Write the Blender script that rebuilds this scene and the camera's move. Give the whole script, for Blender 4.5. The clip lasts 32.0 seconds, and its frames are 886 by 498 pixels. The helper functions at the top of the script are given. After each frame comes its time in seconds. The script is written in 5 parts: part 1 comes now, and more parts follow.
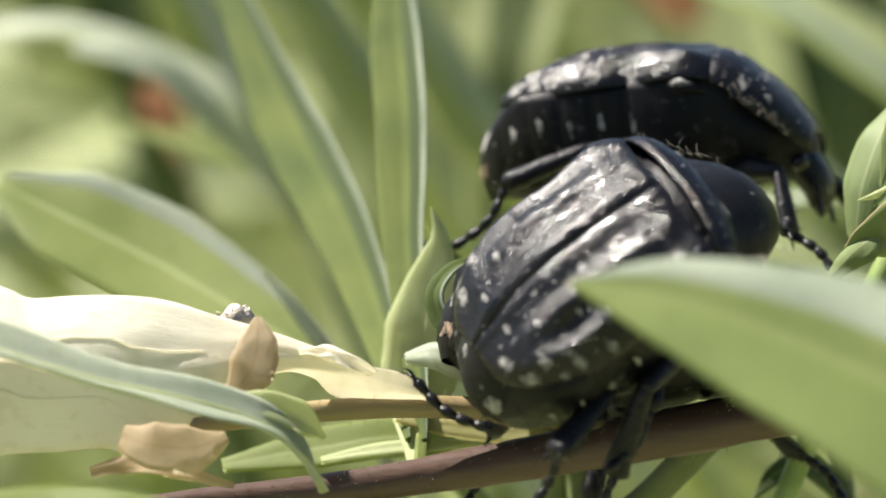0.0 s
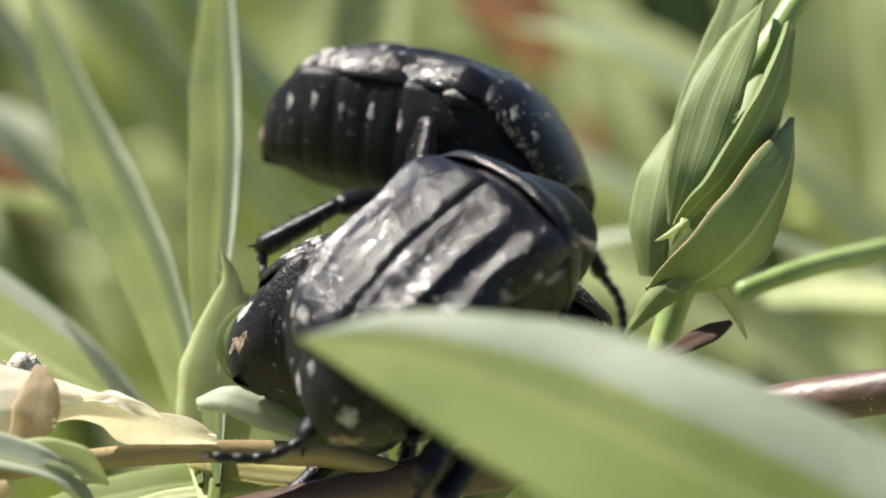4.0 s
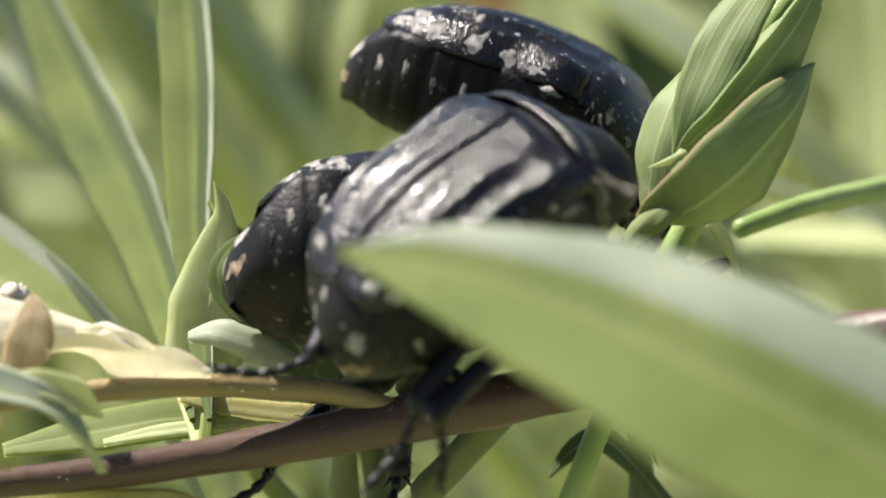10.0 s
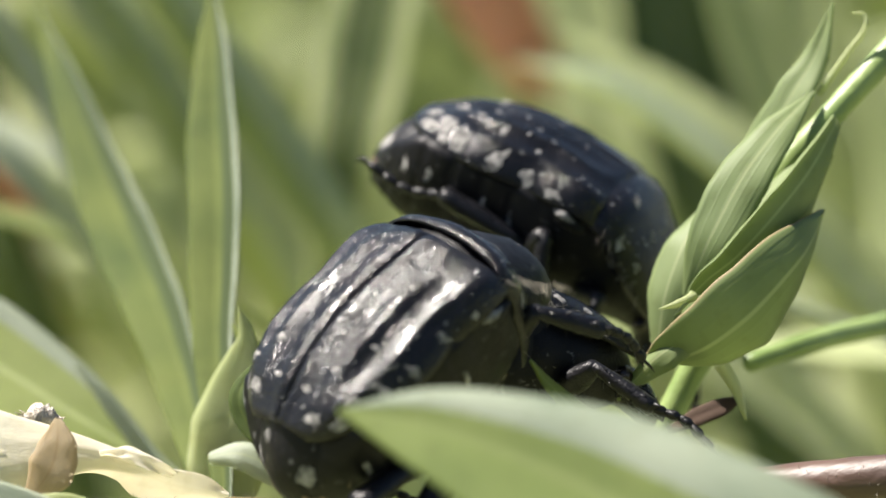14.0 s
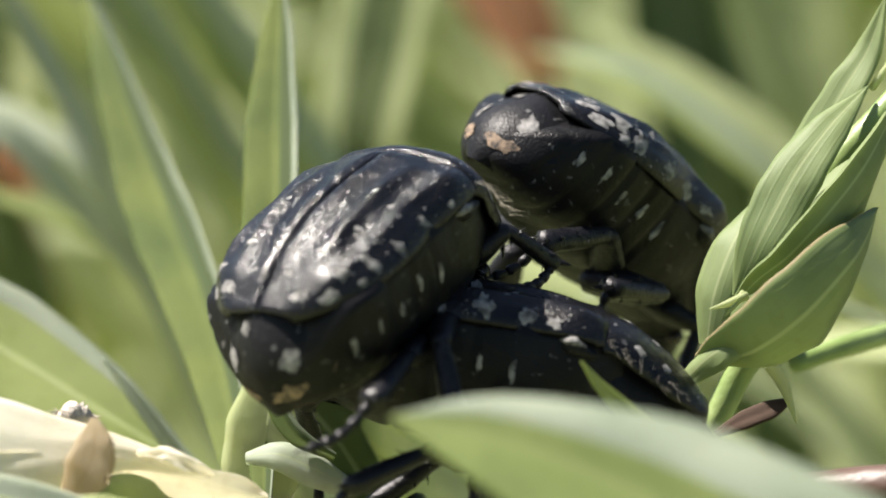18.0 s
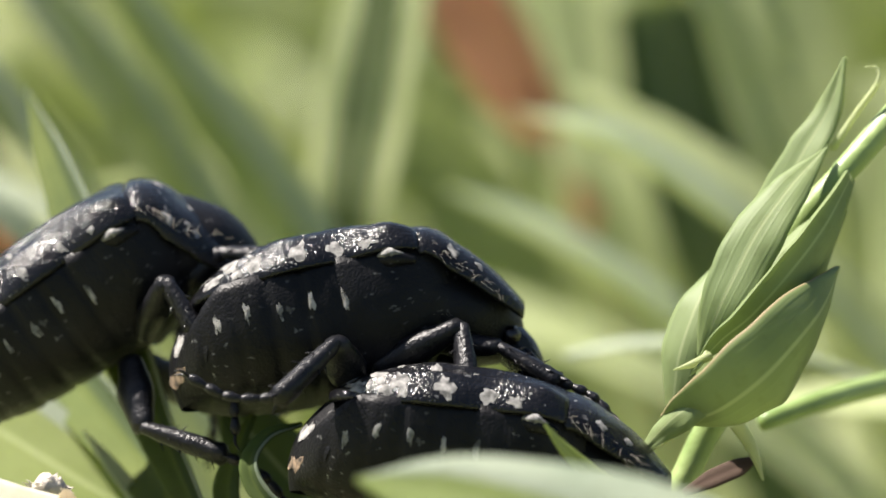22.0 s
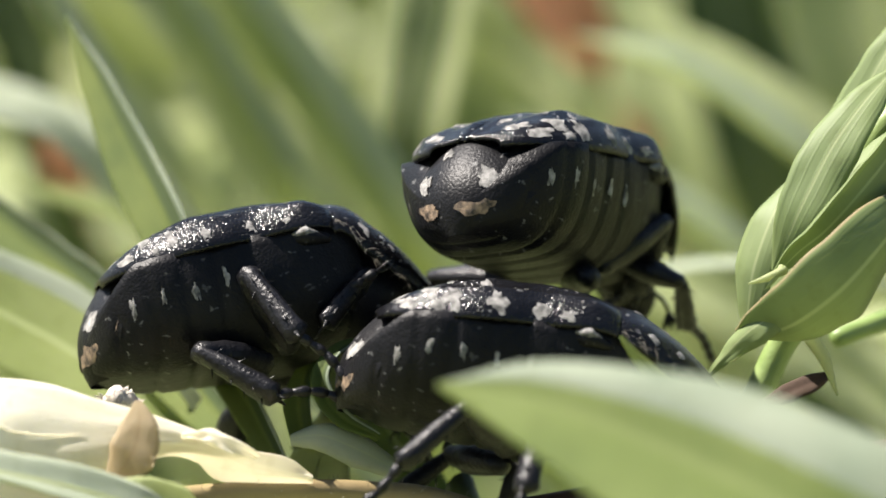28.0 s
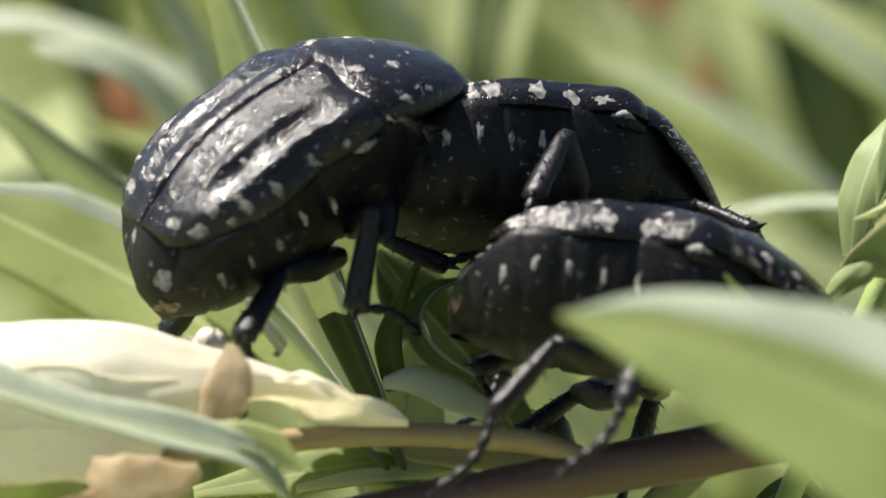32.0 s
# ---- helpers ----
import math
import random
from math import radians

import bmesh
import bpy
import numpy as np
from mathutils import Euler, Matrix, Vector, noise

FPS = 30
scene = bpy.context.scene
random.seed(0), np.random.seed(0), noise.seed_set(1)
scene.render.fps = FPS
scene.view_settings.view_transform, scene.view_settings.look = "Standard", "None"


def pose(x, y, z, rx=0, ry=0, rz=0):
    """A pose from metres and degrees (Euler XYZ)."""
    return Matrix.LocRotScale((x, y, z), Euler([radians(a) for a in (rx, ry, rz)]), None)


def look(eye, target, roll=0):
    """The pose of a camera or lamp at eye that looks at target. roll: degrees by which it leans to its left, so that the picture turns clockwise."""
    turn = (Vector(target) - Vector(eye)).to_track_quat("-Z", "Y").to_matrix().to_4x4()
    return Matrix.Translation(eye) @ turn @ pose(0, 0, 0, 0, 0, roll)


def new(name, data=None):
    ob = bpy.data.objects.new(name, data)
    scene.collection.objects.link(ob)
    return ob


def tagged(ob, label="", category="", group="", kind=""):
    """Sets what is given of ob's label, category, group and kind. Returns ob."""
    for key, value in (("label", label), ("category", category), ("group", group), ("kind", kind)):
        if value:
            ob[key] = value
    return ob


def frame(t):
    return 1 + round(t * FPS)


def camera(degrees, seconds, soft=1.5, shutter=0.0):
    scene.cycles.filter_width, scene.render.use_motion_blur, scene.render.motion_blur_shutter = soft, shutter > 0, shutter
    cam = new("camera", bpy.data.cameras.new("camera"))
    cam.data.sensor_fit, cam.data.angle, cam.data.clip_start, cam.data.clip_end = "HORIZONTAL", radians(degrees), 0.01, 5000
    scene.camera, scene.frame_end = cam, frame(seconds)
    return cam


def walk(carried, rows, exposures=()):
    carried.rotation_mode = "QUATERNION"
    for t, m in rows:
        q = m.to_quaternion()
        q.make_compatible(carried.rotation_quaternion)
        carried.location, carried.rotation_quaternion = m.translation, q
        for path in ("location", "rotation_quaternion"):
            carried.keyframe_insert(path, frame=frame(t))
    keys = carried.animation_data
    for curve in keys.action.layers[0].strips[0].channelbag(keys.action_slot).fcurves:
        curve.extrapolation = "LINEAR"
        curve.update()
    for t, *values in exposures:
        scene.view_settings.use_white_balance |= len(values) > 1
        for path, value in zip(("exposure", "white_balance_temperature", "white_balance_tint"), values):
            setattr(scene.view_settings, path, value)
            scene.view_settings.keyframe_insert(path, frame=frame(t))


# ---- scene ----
# All plans below are in millimetres: u to the right, v up across the view, w away from the lens,
# counted from the bud; spot() lays them into the world.
MM = 0.001
DOWN = radians(10)
HEIGHT = 0.075


def spot(u, v, w):
    c, s = math.cos(DOWN), math.sin(DOWN)
    return Vector((u * MM, (w * c + v * s) * MM, HEIGHT + (v * c - w * s) * MM))


def turn_of(u, v, w):
    c, s = math.cos(DOWN), math.sin(DOWN)
    return Vector((u, w * c + v * s, v * c - w * s))


# ---- camera ----
cam = camera(11.307, 32.0, soft=1.8)
cam.data.dof.use_dof = True
cam.data.dof.focus_distance = 0.108
cam.data.dof.aperture_fstop = 66.0
PATH = [
    (0, -1.829, -1.223, -111.32, 0.526, -0.441, 0.32),
    (0.5, -2.044, -1.809, -110.70, 0.332, -0.385, 0.28),
    (1, -2.506, -2.527, -110.34, 0.124, -0.343, 1.02),
    (1.5, -1.680, -2.967, -109.77, 0.244, -0.141, 0.96),
    (2, 0.545, -3.385, -109.41, 0.325, 0.063, -1.11),
    (2.5, 1.297, -3.262, -109.50, 0.410, 0.414, 0.18),
    (3, 3.197, -3.596, -109.78, 0.431, 0.828, -0.98),
    (3.5, 3.194, -2.943, -110.27, 0.429, 0.664, -1.07),
    (6, 1.931, 0.682, -111.45, -0.105, -0.200, -0.49),
    (6.5, 1.284, -0.015, -111.76, -0.472, 0.013, 0.21),
    (7, 0.805, -0.734, -111.51, -0.932, 0.213, -0.13),
    (7.5, 0.701, -1.398, -110.57, -1.149, 0.235, -1.12),
    (8, 0.388, -1.507, -110.23, -1.238, 0.160, -0.64),
    (8.5, 0.034, -1.492, -109.42, -1.286, -0.085, -1.62),
    (9, -0.034, -1.512, -110.32, -1.256, -0.204, -0.62),
    (9.5, -0.068, -1.819, -109.05, -1.189, -0.175, -0.22),
    (10, 0.170, -2.402, -108.61, -1.172, -0.168, -0.49),
    (10.5, 0.089, -2.601, -108.40, -0.948, -0.259, -0.51),
    (11, 0.683, -2.156, -108.17, -0.606, -0.453, -0.54),
    (11.5, 0.962, -1.701, -108.61, -0.370, -0.614, 0.33),
    (12, 1.205, -1.003, -109.64, -0.239, -0.613, 0.29),
    (12.5, 1.816, -0.684, -109.91, -0.088, -0.532, 0.72),
    (13, 1.490, 0.059, -110.99, -0.129, -0.390, 1.33),
    (13.5, 1.378, 1.319, -111.93, -0.231, -0.380, 1.33),
    (15.5, -0.350, 0.952, -111.74, -0.830, -0.571, 0.77),
    (16, -0.904, -0.337, -109.92, -0.846, -0.391, 1.65),
    (16.5, -0.844, 0.027, -109.73, -0.930, -0.450, 1.17),
    (17, -1.582, 0.606, -109.33, -1.022, -0.510, 1.01),
    (17.5, -1.841, 1.403, -109.10, -1.201, -0.707, 0.93),
    (18, -1.387, 1.715, -109.16, -1.194, -0.694, 1.57),
    (18.5, -1.326, 1.764, -109.56, -1.002, -0.495, 1.09),
    (19, -0.744, 1.945, -110.24, -0.754, -0.290, 1.12),
    (19.5, 0.148, 1.857, -110.70, -0.601, -0.028, 0.80),
    (20, -0.012, 2.269, -110.96, -0.561, 0.061, 1.26),
    (20.5, 0.191, 2.255, -111.02, -0.402, 0.218, 1.77),
    (21, 0.213, 2.366, -111.10, -0.545, 0.123, 0.65),
    (21.5, 0.321, 1.961, -110.75, -0.435, 0.115, 1.09),
    (22, 0.688, 2.076, -110.56, -0.503, -0.019, 0.46),
    (22.5, 0.910, 1.838, -110.73, -0.353, 0.025, 0.64),
    (23, 1.079, 1.647, -110.51, -0.425, -0.104, 0.24),
    (23.5, 0.779, 1.849, -110.42, -0.343, -0.025, 0.34),
    (24, 0.099, 1.814, -110.32, -0.324, 0.042, 0.28),
    (24.5, 0.004, 1.654, -110.02, -0.385, -0.087, -0.16),
    (25, -0.269, 1.111, -109.82, -0.351, -0.126, 0.35),
    (25.5, -0.475, 0.432, -109.67, -0.332, -0.190, 0.05),
    (27.5, -0.290, 0.732, -109.57, -0.287, -0.460, 0.45),
    (28, -0.538, 0.946, -109.84, -0.230, -0.547, 0.58),
    (28.5, -0.402, 0.789, -109.71, -0.182, -0.502, 0.63),
    (29, -0.638, 0.764, -109.58, -0.275, -0.268, 0.43),
    (29.5, -0.733, 0.911, -109.70, -0.187, -0.249, 0.49),
    (30, -0.522, 0.648, -109.42, -0.135, -0.304, 0.15),
    (30.5, -0.961, 0.815, -109.32, -0.116, -0.504, -0.85),
    (31, -1.457, 0.074, -108.50, -0.072, -0.708, 0.09),
    (31.5, -2.145, 0.216, -108.31, -0.057, -0.914, -0.12),
    (32, -2.431, 0.499, -107.20, -0.037, -1.127, 0.26),
]


def lens_pose(u, v, w, pan, tilt, roll):
    aim = pose(0, 0, 0, 80, 0, 0) @ pose(0, 0, 0, 0, pan, 0) @ pose(0, 0, 0, tilt, 0, 0) @ pose(0, 0, 0, 0, 0, roll)
    return Matrix.Translation(spot(u, v, w)) @ aim


walk(cam, [(t, lens_pose(*row)) for t, *row in PATH], exposures=[(0, 1.22), (17, 1.22), (20, 1.38), (30, 1.38), (32, 1.28)])

# ---- light ----
SUN_UP, SUN_ROUND = 57, -72  # degrees of height, and to the left of the way ahead
world = bpy.data.worlds.new("sky")
scene.world = world
world.use_nodes = True
sky = world.node_tree.nodes.new("ShaderNodeTexSky")
sky.sky_type = "NISHITA"
sky.sun_disc = False
sky.sun_elevation, sky.sun_rotation = radians(SUN_UP), radians(SUN_ROUND)
world.node_tree.nodes["Background"].inputs["Strength"].default_value = 0.05
world.node_tree.links.new(sky.outputs[0], world.node_tree.nodes["Background"].inputs["Color"])
sun = new("sun", bpy.data.lights.new("sun", "SUN"))
sun.data.energy, sun.data.angle, sun.data.color = 6.1, radians(0.53), (1.0, 0.925, 0.85)
ce, se = math.cos(radians(SUN_UP)), math.sin(radians(SUN_UP))
sun.matrix_world = look((ce * math.sin(radians(SUN_ROUND)), ce * math.cos(radians(SUN_ROUND)), se), (0, 0, 0))


# ---- materials ----
def nodes_of(name):
    m = bpy.data.materials.new(name)
    m.use_nodes = True
    t = m.node_tree
    return m, t, t.nodes["Principled BSDF"], t.nodes["Material Output"]


def node(t, kind, **values):
    n = t.nodes.new(kind)
    for key, value in values.items():
        n.inputs[key.replace("_", " ")].default_value = value
    return n


def noise_mix(t, coords, scale, low, high, detail=4.0, stretch=(1, 1, 1), stops=(0.35, 0.65)):
    """A noise over the coordinates, as a colour between low and high."""
    mapping = node(t, "ShaderNodeMapping")
    mapping.inputs["Scale"].default_value = stretch
    t.links.new(coords, mapping.inputs["Vector"])
    n = node(t, "ShaderNodeTexNoise", Scale=scale, Detail=detail)
    t.links.new(mapping.outputs[0], n.inputs["Vector"])
    ramp = t.nodes.new("ShaderNodeValToRGB")
    ramp.color_ramp.elements[0].position, ramp.color_ramp.elements[1].position = stops
    ramp.color_ramp.elements[0].color, ramp.color_ramp.elements[1].color = (*low, 1), (*high, 1)
    t.links.new(n.outputs["Fac"], ramp.inputs["Fac"])
    return ramp.outputs["Color"], n.outputs["Fac"]


def blend(t, a, b, fac, mode="MIX"):
    n = t.nodes.new("ShaderNodeMix")
    n.data_type, n.blend_type = "RGBA", mode
    for socket, value in ((n.inputs["Factor"], fac), (n.inputs["A"], a), (n.inputs["B"], b)):
        if isinstance(value, (int, float)):
            socket.default_value = value
        elif isinstance(value, tuple):
            socket.default_value = (*value, 1)
        else:
            t.links.new(value, socket)
    return n.outputs["Result"]


def bump(t, height, strength, distance, bsdf):
    n = node(t, "ShaderNodeBump", Strength=strength, Distance=distance)
    t.links.new(height, n.inputs["Height"])
    t.links.new(n.outputs[0], bsdf.inputs["Normal"])
    return n


def leaf_material(name, dark, light, through_colour, rough=0.45, see=0.45, veins=0.35, rib=(0.5, 0.55, 0.3), margin=None, ribs=0.0):
    """Leaf: mottled green with fine lines along it, a paler midrib, gloss, and light that comes through."""
    m, t, b, out = nodes_of(name)
    uv = t.nodes.new("ShaderNodeTexCoord")
    patch, _ = noise_mix(t, uv.outputs["Object"], 260, dark, light, 3)
    lines, fac = noise_mix(t, uv.outputs["UV"], 14, (0.72, 0.75, 0.7), (1.12, 1.1, 1.05), 3, (9, 0.55, 1))
    col = blend(t, patch, lines, veins, "MULTIPLY")
    specks, sf = noise_mix(t, uv.outputs["Object"], 2600, (0.82, 0.8, 0.72), (1, 1, 1), 2, stops=(0.3, 0.45))
    col = blend(t, col, specks, 0.6, "MULTIPLY")
    sep = t.nodes.new("ShaderNodeSeparateXYZ")
    t.links.new(uv.outputs["UV"], sep.inputs[0])
    away = node(t, "ShaderNodeMath")
    away.operation = "SUBTRACT"
    away.inputs[1].default_value = 0.5
    t.links.new(sep.outputs["X"], away.inputs[0])
    size = node(t, "ShaderNodeMath")
    size.operation = "ABSOLUTE"
    t.links.new(away.outputs[0], size.inputs[0])
    ramp = t.nodes.new("ShaderNodeValToRGB")
    ramp.color_ramp.elements[0].position, ramp.color_ramp.elements[1].position = 0.012, 0.04
    ramp.color_ramp.elements[0].color, ramp.color_ramp.elements[1].color = (1, 1, 1, 1), (0, 0, 0, 1)
    t.links.new(size.outputs[0], ramp.inputs["Fac"])
    half = node(t, "ShaderNodeMath")
    half.operation = "MULTIPLY"
    half.inputs[1].default_value = 0.5
    t.links.new(ramp.outputs["Color"], half.inputs[0])
    col = blend(t, col, rib, half.outputs[0])
    relief = fac
    if ribs:  # nerves that run side by side to the tip
        wave = node(t, "ShaderNodeTexWave", Scale=1.7, Distortion=1.6, Detail=2.0)
        wave.bands_direction = "X"
        flat = node(t, "ShaderNodeMapping")
        flat.inputs["Scale"].default_value = (1, 0.25, 1)
        t.links.new(uv.outputs["UV"], flat.inputs["Vector"])
        t.links.new(flat.outputs[0], wave.inputs["Vector"])
        tone = t.nodes.new("ShaderNodeValToRGB")
        tone.color_ramp.elements[0].position, tone.color_ramp.elements[1].position = 0.72, 0.98
        tone.color_ramp.elements[0].color, tone.color_ramp.elements[1].color = (0.88, 0.9, 0.85, 1), (1.25, 1.2, 1.15, 1)
        t.links.new(wave.outputs["Color"], tone.inputs["Fac"])
        col = blend(t, col, tone.outputs["Color"], ribs, "MULTIPLY")
        relief = tone.outputs["Color"]
    if margin:  # a band of another colour along one side
        band = t.nodes.new("ShaderNodeValToRGB")
        band.color_ramp.elements[0].position, band.color_ramp.elements[1].position = margin[0], margin[0] + 0.06
        band.color_ramp.elements[0].color, band.color_ramp.elements[1].color = (1, 1, 1, 1), (0, 0, 0, 1)
        t.links.new(sep.outputs["X"], band.inputs["Fac"])
        col = blend(t, col, margin[1], band.outputs["Color"])
    t.links.new(col, b.inputs["Base Color"])
    b.inputs["Roughness"].default_value = rough
    b.inputs["Specular IOR Level"].default_value = 0.45
    bump(t, relief, 0.12 if ribs else 0.25, 0.0002, b)
    glow = t.nodes.new("ShaderNodeBsdfTranslucent")
    tint = blend(t, col, through_colour, 0.75)
    t.links.new(tint, glow.inputs["Color"])
    mix = node(t, "ShaderNodeMixShader", Fac=see)
    t.links.new(b.outputs[0], mix.inputs[1])
    t.links.new(glow.outputs[0], mix.inputs[2])
    t.links.new(mix.outputs[0], out.inputs["Surface"])
    return m


def plain_material(name, low, high, scale=400, rough=0.5, bump_by=0.2, size=0.0001, metal=0.0, spec=0.5, coat=0.0, stretch=(1, 1, 1)):
    m, t, b, out = nodes_of(name)
    at = t.nodes.new("ShaderNodeTexCoord")
    col, fac = noise_mix(t, at.outputs["Object"], scale, low, high, 5, stretch)
    t.links.new(col, b.inputs["Base Color"])
    fine, ff = noise_mix(t, at.outputs["Object"], scale * 7, (0, 0, 0), (1, 1, 1), 3, stretch)
    rr = node(t, "ShaderNodeMapRange")
    rr.inputs["To Min"].default_value, rr.inputs["To Max"].default_value = rough * 0.75, min(1, rough * 1.3)
    t.links.new(fac, rr.inputs["Value"])
    t.links.new(rr.outputs[0], b.inputs["Roughness"])
    b.inputs["Specular IOR Level"].default_value, b.inputs["Metallic"].default_value = spec, metal
    b.inputs["Coat Weight"].default_value = coat
    b.inputs["Coat Roughness"].default_value = 0.25
    bump(t, ff, bump_by, size, b)
    return m


LEAF = leaf_material("leaf_green", (0.16, 0.20, 0.06), (0.26, 0.30, 0.12), (0.70, 0.78, 0.33))
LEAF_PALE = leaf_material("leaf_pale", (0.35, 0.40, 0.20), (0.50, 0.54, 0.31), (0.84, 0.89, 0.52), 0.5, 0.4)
LEAF_GREY = leaf_material("leaf_grey", (0.34, 0.39, 0.29), (0.48, 0.52, 0.40), (0.55, 0.62, 0.38), 0.4, 0.3)
LEAF_FRONT = leaf_material("leaf_front", (0.108, 0.152, 0.028), (0.175, 0.22, 0.056), (0.42, 0.50, 0.15), 0.72, 0.42, 0.3, (0.2, 0.24, 0.08))
LEAF_EDGED = leaf_material("leaf_edged", (0.055, 0.09, 0.012), (0.12, 0.155, 0.028), (0.165, 0.225, 0.05), 0.8, 0.33, 0.6, (0.1, 0.13, 0.02), margin=(0.34, (0.04, 0.065, 0.014)))
# waxy margin; its grey also holds the sky's reflection
WAX_SHEEN = leaf_material("leaf_wax_sheen", (0.17, 0.215, 0.145), (0.27, 0.31, 0.225), (0.38, 0.44, 0.26), 0.62, 0.3)
# dark green leaves; also puts shade into growth deep in the herbage
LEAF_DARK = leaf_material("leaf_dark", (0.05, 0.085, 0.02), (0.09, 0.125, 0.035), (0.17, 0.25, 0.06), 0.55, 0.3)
BUD = leaf_material("bud_green", (0.148, 0.2, 0.075), (0.228, 0.285, 0.122), (0.44, 0.53, 0.23), 0.6, 0.32, 0.06, ribs=0.03)
BUD_RIM = leaf_material("bud_rimmed", (0.143, 0.195, 0.07), (0.218, 0.275, 0.116), (0.42, 0.51, 0.22), 0.6, 0.3, 0.06, ribs=0.03, margin=(-0.035, (0.32, 0.25, 0.14)))
PETAL = leaf_material("petal_cream", (0.85, 0.80, 0.66), (0.93, 0.91, 0.82), (0.97, 0.93, 0.79), 0.55, 0.5, 0.12, (0.80, 0.74, 0.58))
YELLOW = leaf_material("leaf_yellow", (0.42, 0.40, 0.16), (0.55, 0.52, 0.26), (0.65, 0.6, 0.25), 0.5, 0.4)
WITHER = leaf_material("withered_brown", (0.46, 0.37, 0.25), (0.68, 0.59, 0.44), (0.76, 0.65, 0.46), 0.65, 0.6, 0.8, (0.35, 0.22, 0.1))
RUST = leaf_material("leaf_rust", (0.60, 0.31, 0.18), (0.78, 0.44, 0.28), (0.88, 0.52, 0.33), 0.6, 0.5, rib=(0.4, 0.18, 0.1))
MAROON = leaf_material("leaf_maroon", (0.035, 0.02, 0.012), (0.07, 0.04, 0.025), (0.10, 0.04, 0.03), 0.85, 0.1, rib=(0.06, 0.03, 0.02))
STEM_RED = plain_material("stem_red", (0.035, 0.02, 0.014), (0.085, 0.048, 0.033), 500, 0.46, 0.35, 0.00012, stretch=(0.3, 1, 1), spec=0.5)
STEM_OCHRE = plain_material("stem_ochre", (0.19, 0.14, 0.065), (0.30, 0.24, 0.12), 500, 0.5, 0.3, 0.0001, stretch=(0.3, 1, 1))
STEM_GREEN = plain_material("stem_green", (0.15, 0.22, 0.06), (0.26, 0.34, 0.12), 500, 0.45, 0.3, 0.0001)
LEAF_TWO = leaf_material("leaf_two_toned", (0.28, 0.34, 0.11), (0.42, 0.47, 0.2), (0.74, 0.8, 0.36), 0.5, 0.45, margin=(0.47, (0.33, 0.39, 0.31)))
STEM_DARK = plain_material("stem_dark", (0.06, 0.08, 0.025), (0.11, 0.14, 0.05), 500, 0.5, 0.3, 0.0001)
FUZZ = plain_material("fuzz_white", (0.58, 0.50, 0.42), (0.76, 0.70, 0.61), 2500, 0.9, 0.8, 0.0002)


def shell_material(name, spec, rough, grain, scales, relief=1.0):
    """Beetle armour: blue-black, finely furrowed, pitted, with pale scales rubbed off in places, partly painted-in sun
    glare.
    """
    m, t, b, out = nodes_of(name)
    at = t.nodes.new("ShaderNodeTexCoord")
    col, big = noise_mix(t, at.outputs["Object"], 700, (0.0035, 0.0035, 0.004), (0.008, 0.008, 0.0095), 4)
    # pale scales, their tone also standing in for sun glare
    scale_glare, df = noise_mix(t, at.outputs["Object"], 5200, (0, 0, 0), (1, 1, 1), 2, (0.6, 1, 1), stops=(0.66, 0.74))
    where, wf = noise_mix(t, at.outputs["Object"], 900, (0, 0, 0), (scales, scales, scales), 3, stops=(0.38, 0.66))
    amount = blend(t, scale_glare, where, 1.0, "MULTIPLY")
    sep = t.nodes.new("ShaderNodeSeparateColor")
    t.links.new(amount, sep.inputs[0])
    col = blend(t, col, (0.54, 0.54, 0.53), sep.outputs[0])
    t.links.new(col, b.inputs["Base Color"])
    rr = node(t, "ShaderNodeMapRange")
    rr.inputs["To Min"].default_value, rr.inputs["To Max"].default_value = rough
    t.links.new(big, rr.inputs["Value"])
    t.links.new(rr.outputs[0], b.inputs["Roughness"])
    b.inputs["Specular IOR Level"].default_value = spec
    lines, lf = noise_mix(t, at.outputs["Object"], 5200, (0, 0, 0), (1, 1, 1), 2, grain)
    pits, pf = noise_mix(t, at.outputs["Object"], 15000, (0, 0, 0), (1, 1, 1), 1, stops=(0.25, 0.6))
    first = node(t, "ShaderNodeBump", Strength=0.16 * relief, Distance=0.00005)
    t.links.new(lines, first.inputs["Height"])
    second = node(t, "ShaderNodeBump", Strength=0.5 * relief, Distance=0.00003)
    t.links.new(pits, second.inputs["Height"])
    t.links.new(first.outputs[0], second.inputs["Normal"])
    t.links.new(second.outputs[0], b.inputs["Normal"])
    return m


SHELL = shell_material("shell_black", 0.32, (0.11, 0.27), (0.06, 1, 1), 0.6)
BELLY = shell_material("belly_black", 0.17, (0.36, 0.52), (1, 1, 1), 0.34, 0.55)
LIMB = plain_material("leg_black", (0.004, 0.004, 0.005), (0.009, 0.009, 0.011), 1500, 0.36, 0.6, 0.00006, spec=0.28)
CHALK = plain_material("spot_white", (0.05, 0.05, 0.046), (0.31, 0.30, 0.285), 5200, 0.75, 0.6, 0.00005)
OCHRE = plain_material("spot_ochre", (0.03, 0.022, 0.016), (0.29, 0.205, 0.135), 6000, 0.7, 0.5, 0.00005)
HAIR = plain_material("hair_pale", (0.22, 0.20, 0.15), (0.36, 0.33, 0.26), 900, 0.55, 0.1)
EYE = plain_material("eye_dark", (0.012, 0.008, 0.006), (0.02, 0.014, 0.01), 3000, 0.15, 0.3, 0.00003)
SOIL = plain_material("soil", (0.10, 0.13, 0.04), (0.32, 0.33, 0.15), 60, 0.9, 0.9, 0.004)


